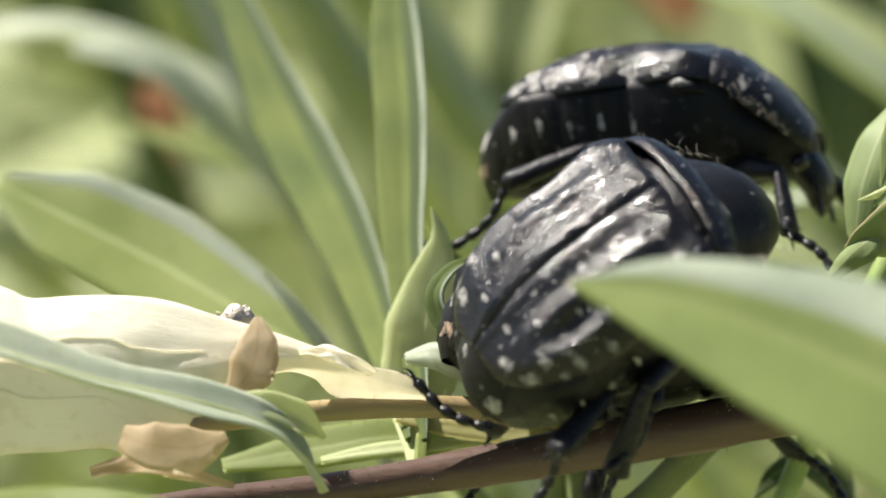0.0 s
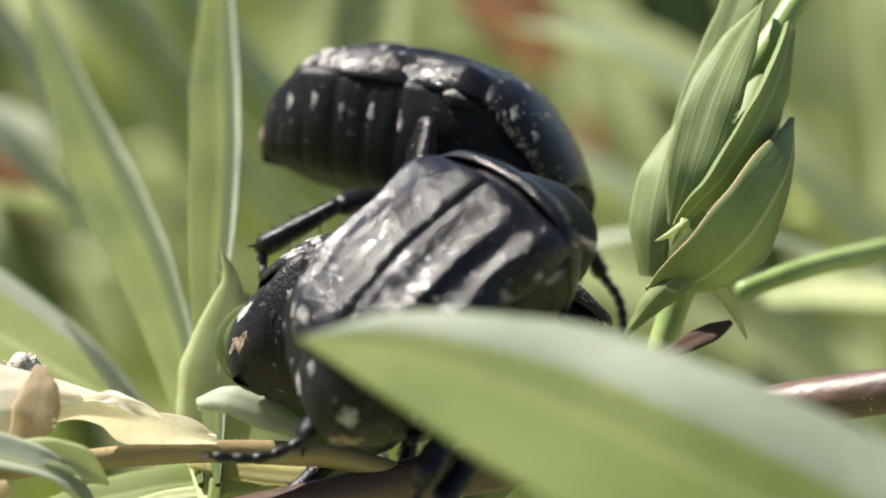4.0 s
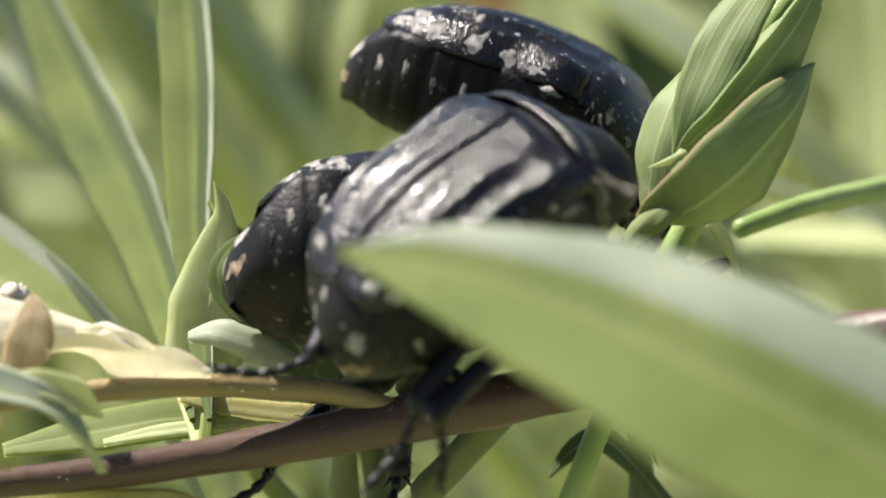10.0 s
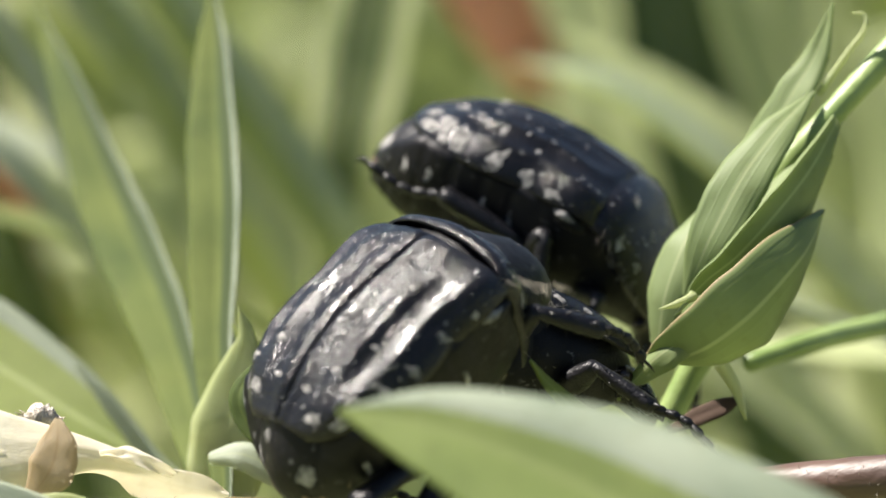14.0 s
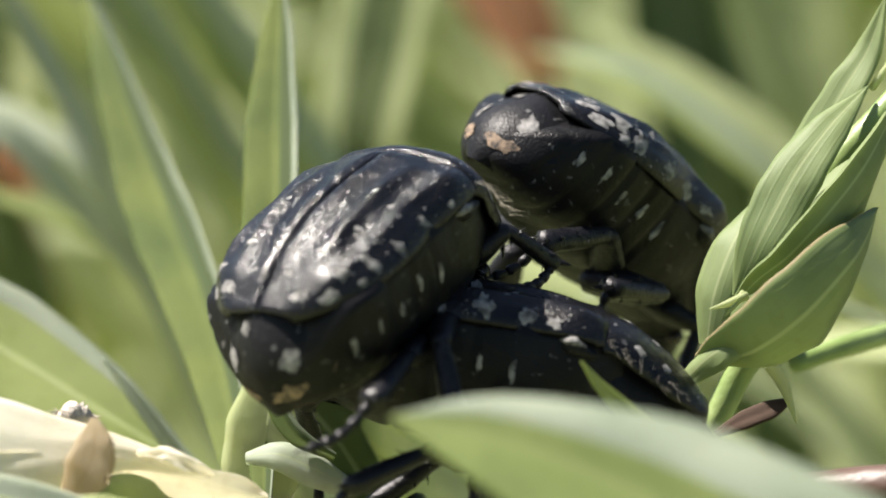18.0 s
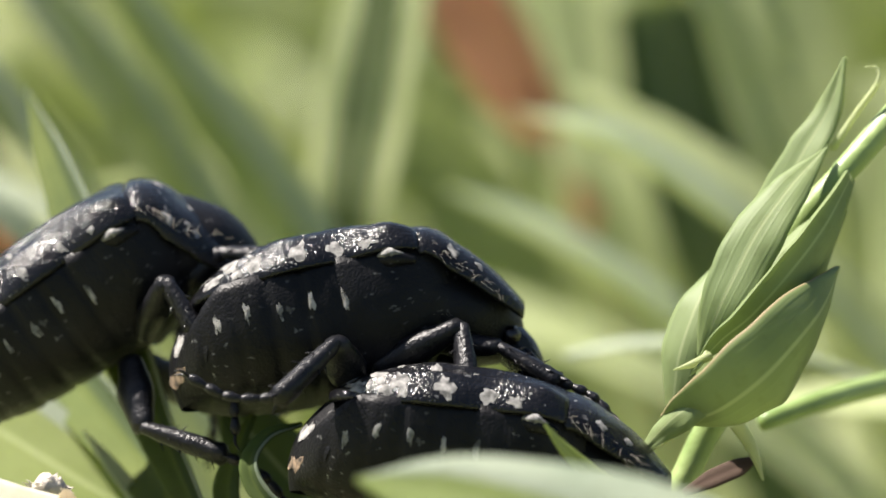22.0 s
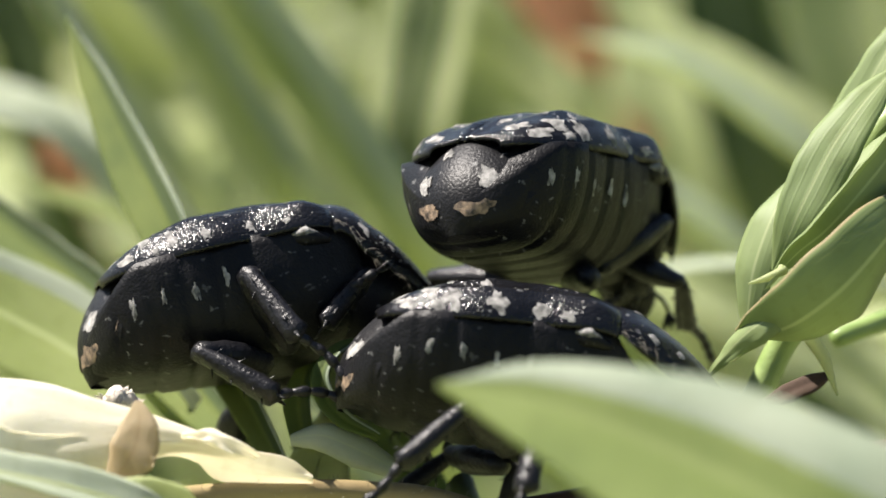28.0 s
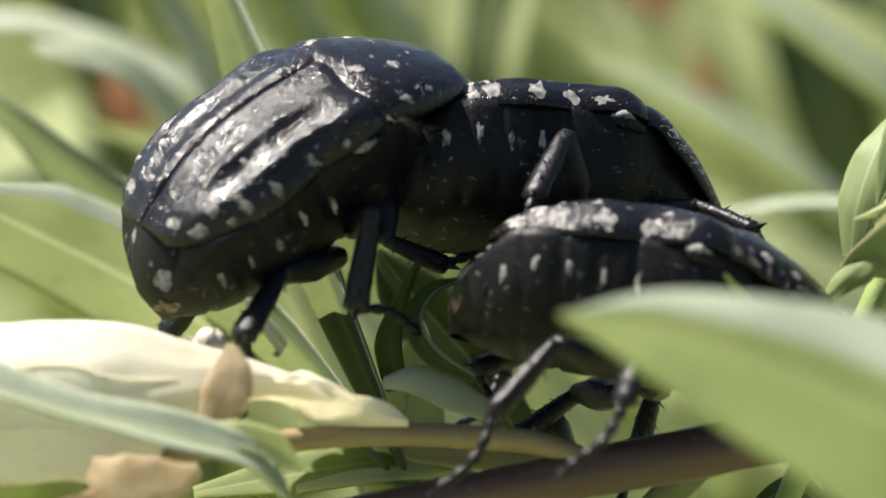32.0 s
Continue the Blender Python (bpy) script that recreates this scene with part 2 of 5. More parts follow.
# ---- mesh tools ----
def smooth_line(points, n):
    """n points evenly along a smooth curve through the given ones."""
    p = np.array([tuple(q) for q in points], float)
    p = np.vstack([2 * p[0] - p[1], p, 2 * p[-1] - p[-2]])
    out = []
    for s in np.linspace(0, len(p) - 3 - 1e-6, n):
        i, f = int(s), s - int(s)
        a, b, c, d = p[i:i + 4]
        out.append(0.5 * (2 * b + (c - a) * f + (2 * a - 5 * b + 4 * c - d) * f * f + (3 * b - a - 3 * c + d) * f ** 3))
    return np.array(out)


def even(values, n):
    return np.interp(np.linspace(0, len(values) - 1, n), range(len(values)), values)


def mesh_of(name, verts, faces, material, uvs=None, flat=False):
    me = bpy.data.meshes.new(name)
    me.from_pydata([tuple(v) for v in verts], [], [tuple(f) for f in faces])
    me.materials.append(material)
    if uvs is not None:
        layer = me.uv_layers.new(name="UVMap")
        ids = np.empty(len(me.loops), int)
        me.loops.foreach_get("vertex_index", ids)
        layer.data.foreach_set("uv", np.array(uvs, np.float32)[ids].ravel())
    if not flat:
        me.polygons.foreach_set("use_smooth", [True] * len(me.polygons))
    me.update()
    return me


def part(name, made, material, parent, label="", origin=(0, 0, 0)):
    """One mesh object under a thing or a part; verts in the thing's space, origin where it turns."""
    verts, faces, *uv = made
    o = np.array(tuple(origin))
    ob = new(name, mesh_of(name, np.array(verts) - o, faces, material, uv[0] if uv else None))
    ob.parent = parent
    base = Vector(origin)
    if parent is not None and "turns_at" in parent:
        base = base - Vector(parent["turns_at"])
    ob.location = base
    if tuple(origin) != (0, 0, 0):
        ob["turns_at"] = tuple(origin)
    if label:
        tagged(ob, label)
    return ob


def thing(name, made, material, base, label, category, group="", kind=""):
    """One top-level mesh, its origin at its base; verts in the world."""
    verts, faces, *uv = made
    ob = new(name, mesh_of(name, np.array(verts) - np.array(tuple(base)), faces, material, uv[0] if uv else None))
    ob.location = base
    return tagged(ob, label, category, group, kind)


def joined(*many):
    verts, faces, uvs = [], [], []
    for made in many:
        n = len(verts)
        verts.extend(made[0])
        faces.extend([tuple(i + n for i in f) for f in made[1]])
        uvs.extend(made[2] if len(made) > 2 else [(0.2, 0.5)] * len(made[0]))
    return verts, faces, uvs


def tube(points, radii, sides=10, n=16, bumpy=0.0, flat=1.0, up=(0, 0, 1)):
    """A rounded, tapering tube along a smooth line."""
    line, r = smooth_line(points, n), even(radii, n)
    way = np.gradient(line, axis=0)
    way /= np.linalg.norm(way, axis=1)[:, None] + 1e-12
    verts, faces, uvs = [], [], []
    u = np.array(up, float)
    for i in range(n):
        a = np.cross(way[i], u)
        a /= np.linalg.norm(a) + 1e-9
        b = np.cross(a, way[i])
        for k in range(sides):
            th = 2 * math.pi * k / sides
            rr = r[i] * (1 + bumpy * noise.noise(Vector((i * 0.7, k * 1.3, r[0] * 1000))))
            verts.append(line[i] + rr * (math.cos(th) * a + flat * math.sin(th) * b))
            uvs.append((k / sides, i / n * 3))
    for i in range(n - 1):
        for k in range(sides):
            j = (k + 1) % sides
            faces.append((i * sides + k, i * sides + j, (i + 1) * sides + j, (i + 1) * sides + k))
    for i, e, d in ((0, 0, -1), (n - 1, n - 1, 1)):
        verts.append(line[e] + d * way[e] * r[e] * 0.6)
        uvs.append((0.5, 0.5))
        for k in range(sides):
            j = (k + 1) % sides
            tri = (i * sides + k, i * sides + j, len(verts) - 1)
            faces.append(tri if d > 0 else tri[::-1])
    return verts, faces, uvs


def blade_mesh(points, widths, face, fold=12, cup=0.0, wave=0.0, thick=0.16 * MM, n=26, across=9, seed=0, twist=0.0, roll_in=(0, 0)):
    """A leaf: a thin shell along a smooth line, folded along its rib, cupped and rippled.
    points in the world; widths in metres; face: the way its upper side looks; roll_in: how far each margin curls."""
    line, wd = smooth_line(points, n), even(widths, n)
    way = np.gradient(line, axis=0)
    way /= np.linalg.norm(way, axis=1)[:, None] + 1e-12
    f0 = np.array(tuple(face), float)
    verts, uvs, faces = [], [], []
    tops, unders = [], []
    for i in range(n):
        s = i / (n - 1)
        side = np.cross(way[i], f0)
        side /= np.linalg.norm(side) + 1e-9
        nor = np.cross(side, way[i])
        if twist:
            c, sn = math.cos(radians(twist) * s), math.sin(radians(twist) * s)
            side, nor = side * c + nor * sn, nor * c - side * sn
        for k in range(across):
            a = 2 * k / (across - 1) - 1
            h = wd[i] / 2
            lift = math.tan(radians(fold)) * abs(a) * h + cup * h * (1 - a * a)
            lift += wave * noise.noise(Vector((s * 5, a * 1.2, seed * 7.3))) * max(abs(a), 0.25)
            reach = a * h
            curl = roll_in[1] if a > 0 else roll_in[0]
            if curl and abs(a) > 0.5:
                e = (abs(a) - 0.5) * 2
                lift += curl * h * e * e
                reach -= math.copysign(abs(curl) * 0.35 * h * e * e, a)
            wob = 1 + 0.05 * noise.noise(Vector((s * 11, seed * 3.1, math.copysign(2, a)))) * abs(a)
            p = line[i] + side * reach * wob + nor * lift
            t = thick * (0.25 + 0.75 * (1 - abs(a) ** 3)) * 0.5
            tops.append(p + nor * t)
            unders.append(p - nor * t)
            uvs.append((k / (across - 1), s * 2))
    verts, uvs = tops + unders, uvs + uvs
    half = len(tops)
    for i in range(n - 1):
        for k in range(across - 1):
            q = (i * across + k, i * across + k + 1, (i + 1) * across + k + 1, (i + 1) * across + k)
            faces.append(q)
            faces.append(tuple(half + v for v in q[::-1]))
        for k in (0, across - 1):
            q = (i * across + k, (i + 1) * across + k, half + (i + 1) * across + k, half + i * across + k)
            faces.append(q if k == 0 else q[::-1])
    return verts, faces, uvs


def to_ground(points, lean=(0, 0)):
    """The points in the world, carried on along the last of them and bent down to a foot on the ground."""
    p = [spot(*q) for q in points]
    step = (p[-1] - p[-2]).length
    way = (p[-1] - p[-2]).normalized()
    away = Vector((lean[0] * MM, lean[1] * MM, 0))
    level = Vector((way.x, way.y, 0))
    start, drop = p[-1].copy(), p[-1].z
    bend = start + level * drop * 0.32 + away + Vector((0, 0, min(way.z, -0.25) * drop * 0.45))
    foot = Vector((*(bend + level * drop * 0.25 + away).xy, -0.001))
    total = (bend - start).length + (foot - bend).length
    gone = 0.0
    while gone < total:
        step *= 1.5
        gone += step
        f = min(1.0, gone / total)
        if f > 0.8:
            f, gone = 1.0, total
        p.append(start * (1 - f) ** 2 + bend * 2 * f * (1 - f) + foot * f * f)
    return p


def margin_of(made, across, columns, out):
    """The waxy margin of a leaf: a thin skin over the first columns of its upper side, its grey partly painted sky
    sheen.
    """
    verts, _, uvs = made
    n = len(verts) // 2 // across
    skin, coords, faces = [], [], []
    for layer in (1.0, 0.2):
        for i in range(n):
            for k in range(columns + 1):
                fade = 1.0 if k < columns else 0.0
                skin.append(np.array(tuple(verts[i * across + k])) + out * layer * fade)
                coords.append(uvs[i * across + k])
    m, half = columns + 1, n * (columns + 1)
    for i in range(n - 1):
        for k in range(columns):
            q = (i * m + k, i * m + k + 1, (i + 1) * m + k + 1, (i + 1) * m + k)
            faces += [q, tuple(half + v for v in q[::-1])]
        q = (i * m, (i + 1) * m, half + (i + 1) * m, half + i * m)
        faces.append(q)
    return skin, faces, coords


def leaf(name, points, widths, material, label, face=(0, 0.3, -1), rooted=False, lean=(0, 0), group="", category="leaf", rib=0, rim=0, **shape):
    pts = to_ground(points, lean) if rooted else [spot(*q) for q in points]
    wd = [v * MM for v in widths]
    if rooted:
        wd = list(even(wd, len(points)))
        more = len(pts) - len(points)
        wd += [wd[-1] * (1 - 0.5 * (k + 1) / more) for k in range(more)]
        shape["n"] = shape.get("n", 26) + 3 * more
    made = blade_mesh(pts, wd, turn_of(*face), **shape)
    ob = thing(name, made, material, pts[-1], label, category, group)
    if rim:
        v, f, u = margin_of(made, shape.get("across", 9), rim, np.array(tuple(turn_of(*face).normalized())) * 0.03 * MM)
        part("margin", ([p - np.array(tuple(pts[-1])) for p in v], f, u), WAX_SHEEN, ob, "pale grey waxy margin")
    if rib:
        out = turn_of(*face).normalized() * 0.05 * MM + pts[-1] * 0
        line = [p + out - pts[-1] for p in pts]
        part("midrib", tube(line, [rib * MM * f for f in (0.35, 0.8, 1, 1, 1)], 6, 26), LEAF_PALE, ob, "paler midrib")
    return ob


# ---- ground ----
def ground():
    n, far = 90, 1.6
    verts, faces = [], []
    for i in range(n):
        for j in range(n):
            x, y = (2 * i / (n - 1) - 1), (2 * j / (n - 1) - 1)
            x, y = far * x * abs(x) ** 2.5, far * y * abs(y) ** 2.5
            near = math.exp(-(x * x + y * y) / 0.4)
            verts.append((x, y, 0.006 * near * noise.noise(Vector((x * 18, y * 18, 0))) - 0.004))
    for i in range(n - 1):
        for j in range(n - 1):
            faces.append((i * n + j, (i + 1) * n + j, (i + 1) * n + j + 1, i * n + j + 1))
    thing("ground", (verts, faces), SOIL, (0, 0, 0), "mossy olive soil under green herbage", "ground", kind="structure")


def herbage():
    """The uncounted growth behind: blades that rise from the soil at every slant."""
    rng = random.Random(5)
    # pale and dark copies put sunlight and shade into the blades' colour
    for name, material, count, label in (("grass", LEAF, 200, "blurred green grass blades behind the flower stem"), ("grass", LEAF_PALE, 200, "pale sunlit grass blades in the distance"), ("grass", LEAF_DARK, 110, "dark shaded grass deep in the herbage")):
        many = []
        for k in range(count):
            far = 0.10 + 0.4 * rng.random() ** 1.3
            x = rng.uniform(-0.55, 0.55) * (0.11 + far)
            foot = Vector((x, far, -0.002))
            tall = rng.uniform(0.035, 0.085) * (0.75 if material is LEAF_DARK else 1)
            slant = Vector((rng.uniform(-0.9, 0.2), rng.uniform(-0.5, 0.25), 1)) * tall
            tip = foot + slant + Vector((rng.uniform(-0.02, 0.02), 0, rng.uniform(-0.03, 0)))
            mid = foot + slant * 0.55 + Vector((0, 0, 0.01))
            w = rng.uniform(0.003, 0.009)
            many.append(blade_mesh([foot, mid, tip], [w * 0.6, w, w * 0.9, w * 0.1], (rng.uniform(-0.6, 0.6), -1, 0.4), 14, n=9, across=3, seed=k))
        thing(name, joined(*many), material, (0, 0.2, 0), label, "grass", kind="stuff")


# ---- plant with the beetles ----
def down_on(stem, points, radii, count, seed, material):
    """Fine down that stands on a stem."""
    rng = random.Random(seed)
    line, r = smooth_line(points, 60), even(radii, 60)
    many = []
    for k in range(count):
        i = rng.randrange(1, 58)
        way = line[i + 1] - line[i]
        d = np.cross(way, (rng.gauss(0, 1), rng.gauss(0, 1), rng.gauss(0, 1)))
        d /= np.linalg.norm(d) + 1e-12
        p = line[i] + way * rng.random() + d * r[i] * 0.95 - np.array(tuple(stem.location))
        l = rng.uniform(0.08, 0.22) * MM
        many.append(tube([p, p + d * l * 0.6, p + d * l + way * 0.05], [0.008 * MM, 0.006 * MM, 0.002 * MM], 3, 3))
    tagged(part("down", joined(*many), material, stem, "fine pale down"), kind="stuff")


def stems():
    red = [spot(*p) for p in ((-13.79, -8.79, -5), (-9.25, -8.24, -4), (-5.31, -7.86, -3), (-1.28, -7.27, -2), (2.8, -6.5, -2), (7.29, -5.64, -2.5), (11.21, -4.9, -4.5), (15.04, -4.39, -6))]
    ob = thing("main_stem", tube(red, [r * MM for r in (0.30, 0.33, 0.40, 0.52, 0.62, 0.60, 0.56, 0.54)], 14, 60, 0.08), STEM_RED, red[3], "reddish-brown plant stem lying across the grass", "stem")
    down_on(ob, red, [r * MM for r in (0.30, 0.33, 0.40, 0.52, 0.62, 0.60, 0.56, 0.54)], 420, 7, HAIR)
    och = [spot(*p) for p in ((-8.72, -6.28, -5), (-6.23, -6, -4), (-3.56, -5.88, -3), (-1.65, -5.97, -2.5), (-0.27, -6.12, -2.1), (1.5, -6.62, -2))]
    ob = thing("side_stem", tube(och, [r * MM for r in (0.22, 0.27, 0.28, 0.3, 0.3, 0.25)], 12, 34, 0.06), STEM_OCHRE, och[-1], "ochre side stem that carries the wilted flower", "stem")
    down_on(ob, och, [r * MM for r in (0.22, 0.27, 0.28, 0.3, 0.3, 0.25)], 160, 8, HAIR)
    low = [spot(*p) for p in ((3.75, -6.64, -1), (2.44, -8.1, 0), (0.97, -9.58, 1), (-0.23, -11.3, 3))]
    foot = low + [Vector((low[-1].x - 0.004, low[-1].y + 0.002, -0.002))]
    thing("branch_stem", tube(foot, [r * MM for r in (0.42, 0.4, 0.42, 0.45, 0.6)], 12, 30, 0.06), STEM_DARK, foot[-1], "dark olive green stem rising from the soil", "stem")
    up = to_ground([(7.27, -6.73, 3), (7.37, -8.16, 3), (7.32, -9.6, 3)])
    thing("branch_stem", tube(up, [r * MM for r in (0.3, 0.34, 0.34, 0.34, 0.4)], 10, 24, 0.05), STEM_DARK, up[-1], "thin dark green stem standing in the grass", "stem")
    side = [spot(*p) for p in ((9.83, -2.3, 3), (11.37, -1.79, 4), (13.04, -1.44, 6), (15.49, -1.04, 9), (20.23, -0.4, 14))]
    thing("side_stem", tube(side, [r * MM for r in (0.24, 0.28, 0.3, 0.33, 0.35)], 10, 24, 0.05), STEM_GREEN, side[-1], "pale green stem behind the leafy bud", "stem")


def flower():
    """The wilted flower: a crumpled cream petal, its withered bracts, and a fuzzy scrap."""
    top = smooth_line([spot(*p) for p in ((-19.2, -2.9, -5), (-17.1, -2.8, -5), (-15.17, -2.77, -5), (-14.1, -2.81, -5), (-13.17, -3.04, -5), (-12.58, -3.27, -5), (-11.51, -3.21, -4.9), (-10.25, -3.21, -4.8), (-9.27, -3.34, -4.7), (-8.28, -3.65, -4.6), (-7.11, -3.98, -4.4), (-5.93, -4.4, -4.2), (-4.84, -4.83, -4), (-3.75, -5.06, -3.6), (-3.16, -5.5, -3.2))], 90)
    low = smooth_line([spot(*p) for p in ((-19.2, -7.9, -5.6), (-17.1, -7.6, -5.6), (-15.02, -7.26, -5.6), (-13.96, -7.11, -5.6), (-13.04, -6.92, -5.6), (-11.89, -6.87, -5.5), (-10.81, -6.81, -5.4), (-10.08, -7.02, -5.3), (-9.6, -7.01, -5.2), (-8.72, -6.29, -5), (-7.55, -5.4, -4.7), (-6.64, -5.0, -4.4), (-5.91, -5.15, -4), (-5.24, -5.65, -3.6), (-3.15, -5.68, -3.2))], 90)
    n, m = 90, 24
    verts, uvs, faces = [], [], []
    for side in (1, -1):
        for i in range(n):
            for k in range(m):
                a = k / (m - 1)
                bulge = math.sin(math.pi * a) * (0.75 * (1 - i / n) + 0.15)
                rip = 0.3 * noise.noise(Vector((i * 0.05, a * 1.8, 3))) + 0.07 * noise.noise(Vector((i * 0.10, a * 6, 8))) + 0.02 * noise.noise(Vector((i * 0.5, a * 14, 2)))
                p = top[i] * (1 - a) + low[i] * a + np.array(tuple(turn_of(0, 0.25, -1))) * (bulge + rip * (1 - 0.75 * i / n) + side * 0.05) * MM
                verts.append(p)
                uvs.append((a, i / n * 3))
    half = n * m
    for i in range(n - 1):
        for k in range(m - 1):
            q = (i * m + k, i * m + k + 1, (i + 1) * m + k + 1, (i + 1) * m + k)
            faces += [q, tuple(half + v for v in q[::-1])]
        for k in (0, m - 1):
            q = (i * m + k, (i + 1) * m + k, half + (i + 1) * m + k, half + i * m + k)
            faces.append(q if k == 0 else q[::-1])
    base = spot(*(-3.13, -5.77, -3))
    petal = thing("petal", (verts, faces, uvs), PETAL, base, "wilted cream-white flower petal, crumpled, on an ochre stem", "petal")
    out = np.array(tuple(turn_of(0, 0.25, -1))) * 0.03 * MM - np.array(tuple(base))
    for k, first, last in ((6, 12, 60), (11, 14, 56), (15, 10, 44)):
        line = [Vector(tuple(verts[i * m + k + (i - first) // 16] + out)) for i in range(first, last, 3)]
        part("vein", tube(line, [0.022 * MM] * (len(line) - 1) + [0.008 * MM], 6, 40), PETAL, petal)
    leaf("bract", [(-7.19, -3.68, -5.4), (-7.16, -4.25, -5.6), (-7.32, -4.92, -5.7), (-7.89, -5.73, -5.4)], (0.15, 0.95, 1.2, 0.3), WITHER, "small withered brown bract stuck to the petal", fold=3, cup=0.05, wave=0.1 * MM, seed=3, thick=0.1 * MM)
    leaf("bract", [(-10.29, -6.49, -6.6), (-9.55, -6.67, -6.8), (-8.63, -6.74, -6.7), (-7.86, -6.49, -6.3)], (0.6, 1.15, 1.2, 0.3), WITHER, "withered brown bract under the petal", fold=4, cup=0.1, wave=0.12 * MM, seed=4, thick=0.1 * MM)
    leaf("bract", [(-11.06, -7.36, -6), (-10.13, -7.14, -6), (-8.94, -7.31, -6), (-7.79, -7.72, -5)], (0.25, 0.5, 0.45, 0.12), WITHER, "dry curled bract below the flower", fold=20, wave=0.2 * MM, seed=5)
    leaf("petal", [(-6.2, -4.55, -4.5), (-5.6, -4.5, -4.6), (-5.1, -4.72, -4.5), (-4.5, -5.05, -4.1)], (0.12, 0.4, 0.42, 0.1), PETAL, "frilled dry edge of a cream petal", fold=8, wave=0.35 * MM, seed=8, n=34, across=13)
    # woolly tuft: a lump of short crossing fibres
    rng = random.Random(2)
    c = np.array(tuple(spot(*(-7.76, -3.78, -3))))
    bits = [tube([c - np.array([0.42, 0, 0.1]) * MM, c + np.array([-0.1, 0, 0.06]) * MM, c + np.array([0.15, 0, 0.0]) * MM, c + np.array([0.45, 0, -0.12]) * MM], [r * MM for r in (0.12, 0.3, 0.28, 0.1)], 12, 16, 0.7)]
    for k in range(120):
        d = np.array([rng.gauss(0, 1), rng.gauss(0, 1), rng.gauss(0, 1)])
        d /= np.linalg.norm(d)
        p = c + np.array([rng.uniform(-0.4, 0.4), 0, 0]) * MM
        bits.append(tube([p, p + d * 0.2 * MM, p + (d * 0.29 + np.array([rng.uniform(-0.1, 0.1), 0, 0])) * MM], [0.02 * MM, 0.02 * MM, 0.006 * MM], 3, 4))
    thing("seed_fluff", joined(*bits), FUZZ, spot(*(-7.83, -4.03, -2)), "tiny off-white woolly tuft lying behind the petal", "fluff", kind="stuff")


def near_leaves():
    front = leaf("front_leaf", [(-0.26, -2.88, -16), (1.71, -3.15, -17), (4.46, -4.08, -18.5), (7.75, -5.63, -20.5), (11.5, -7.61, -22), (15.57, -9.48, -24)], (0.12, 2.1, 3.9, 5.0, 5.2, 4.6), LEAF_FRONT,
         "broad pale green leaf close to the lens, out of focus", face=(0.1, 0.45, -1), rooted=True, lean=(3, 4), fold=11, cup=0.0, roll_in=(-0.14, 0), n=44, across=17, thick=0.25 * MM, rim=5)
    leaf("curled_leaf", [(-16.22, -3.62, -9.2), (-13.69, -4.2, -8.7), (-11.01, -5.07, -8.2), (-8.7, -5.6, -7.7), (-7.02, -6.14, -7.2), (-6.12, -6.79, -6.7), (-5.57, -7.77, -6.2)], (1.2, 1.35, 1.4, 1.25, 1.05, 0.65, 0.08), LEAF_GREY,
         "narrow grey-green leaf curled under at its tip", face=(0.2, 1, -0.6), fold=24, wave=0.22 * MM, n=48, across=13, seed=2, rib=0.09)
    leaf("curled_leaf", [(-7.76, -5.57, -7), (-6.91, -5.76, -6.8), (-6.14, -6.08, -6.3), (-5.6, -6.5, -5.8)], (0.3, 0.8, 0.9, 0.12), LEAF_PALE, "small folded tip of a pale green leaf", face=(0.1, 0.6, -1), fold=20)
    leaf("front_leaf", [(-6.52, -8.63, -12), (-9.2, -7.82, -13), (-11.53, -7.83, -13), (-14.59, -8.29, -14)], (0.1, 1.1, 1.6, 1.8), LEAF, "dark green leaf low in front, out of focus", face=(0, 1, -0.7), rooted=True, fold=8, rib=0.06)
    pointed = leaf("small_leaf", [(-3.14, -1.06, 0), (-2.93, -1.79, 0), (-3.09, -2.91, 0.1), (-3.27, -4.04, 0.2), (-3.40, -5.18, 0.4), (-3.45, -6.03, 0.3), (-3.50, -6.9, -1.2), (-3.55, -7.5, -2.4)], (0.05, 0.45, 1.4, 2.0, 2.0, 1.5, 0.6, 0.15), LEAF_PALE, "small pointed light green leaf with a thread-like tip", face=(-0.15, 0.25, -1), fold=3, seed=6, n=40, rib=0.05)
    narrow = leaf("small_leaf", [(-3.32, -1.51, 1), (-2.99, -2.22, 1.2), (-2.88, -3.5, 1.4), (-3.12, -5.22, 1.2), (-3.3, -6.6, -0.8), (-3.4, -7.4, -2.2)], (0.06, 0.35, 0.5, 0.5, 0.4, 0.3), LEAF, "narrow green leaf half behind a pointed one", face=(0.3, 0.2, -1), fold=8, seed=7)
    tall = leaf("grass_blade", [(-9.82, 7.26, 18), (-8.67, 4.82, 15), (-7.3, 1.88, 12), (-6.46, 0.3, 10), (-5.54, -1.38, 7.5), (-4.71, -3.29, 5), (-4.05, -5.23, 2), (-3.66, -6.77, -1.5)], (0.06, 1.0, 1.75, 1.95, 1.75, 1.4, 0.85, 0.15), LEAF_EDGED, "long green blade with a pale grey turned-up margin", face=(-0.25, 0.5, -1), fold=12, roll_in=(0.35, 0), n=48, across=15, seed=11, rim=2)
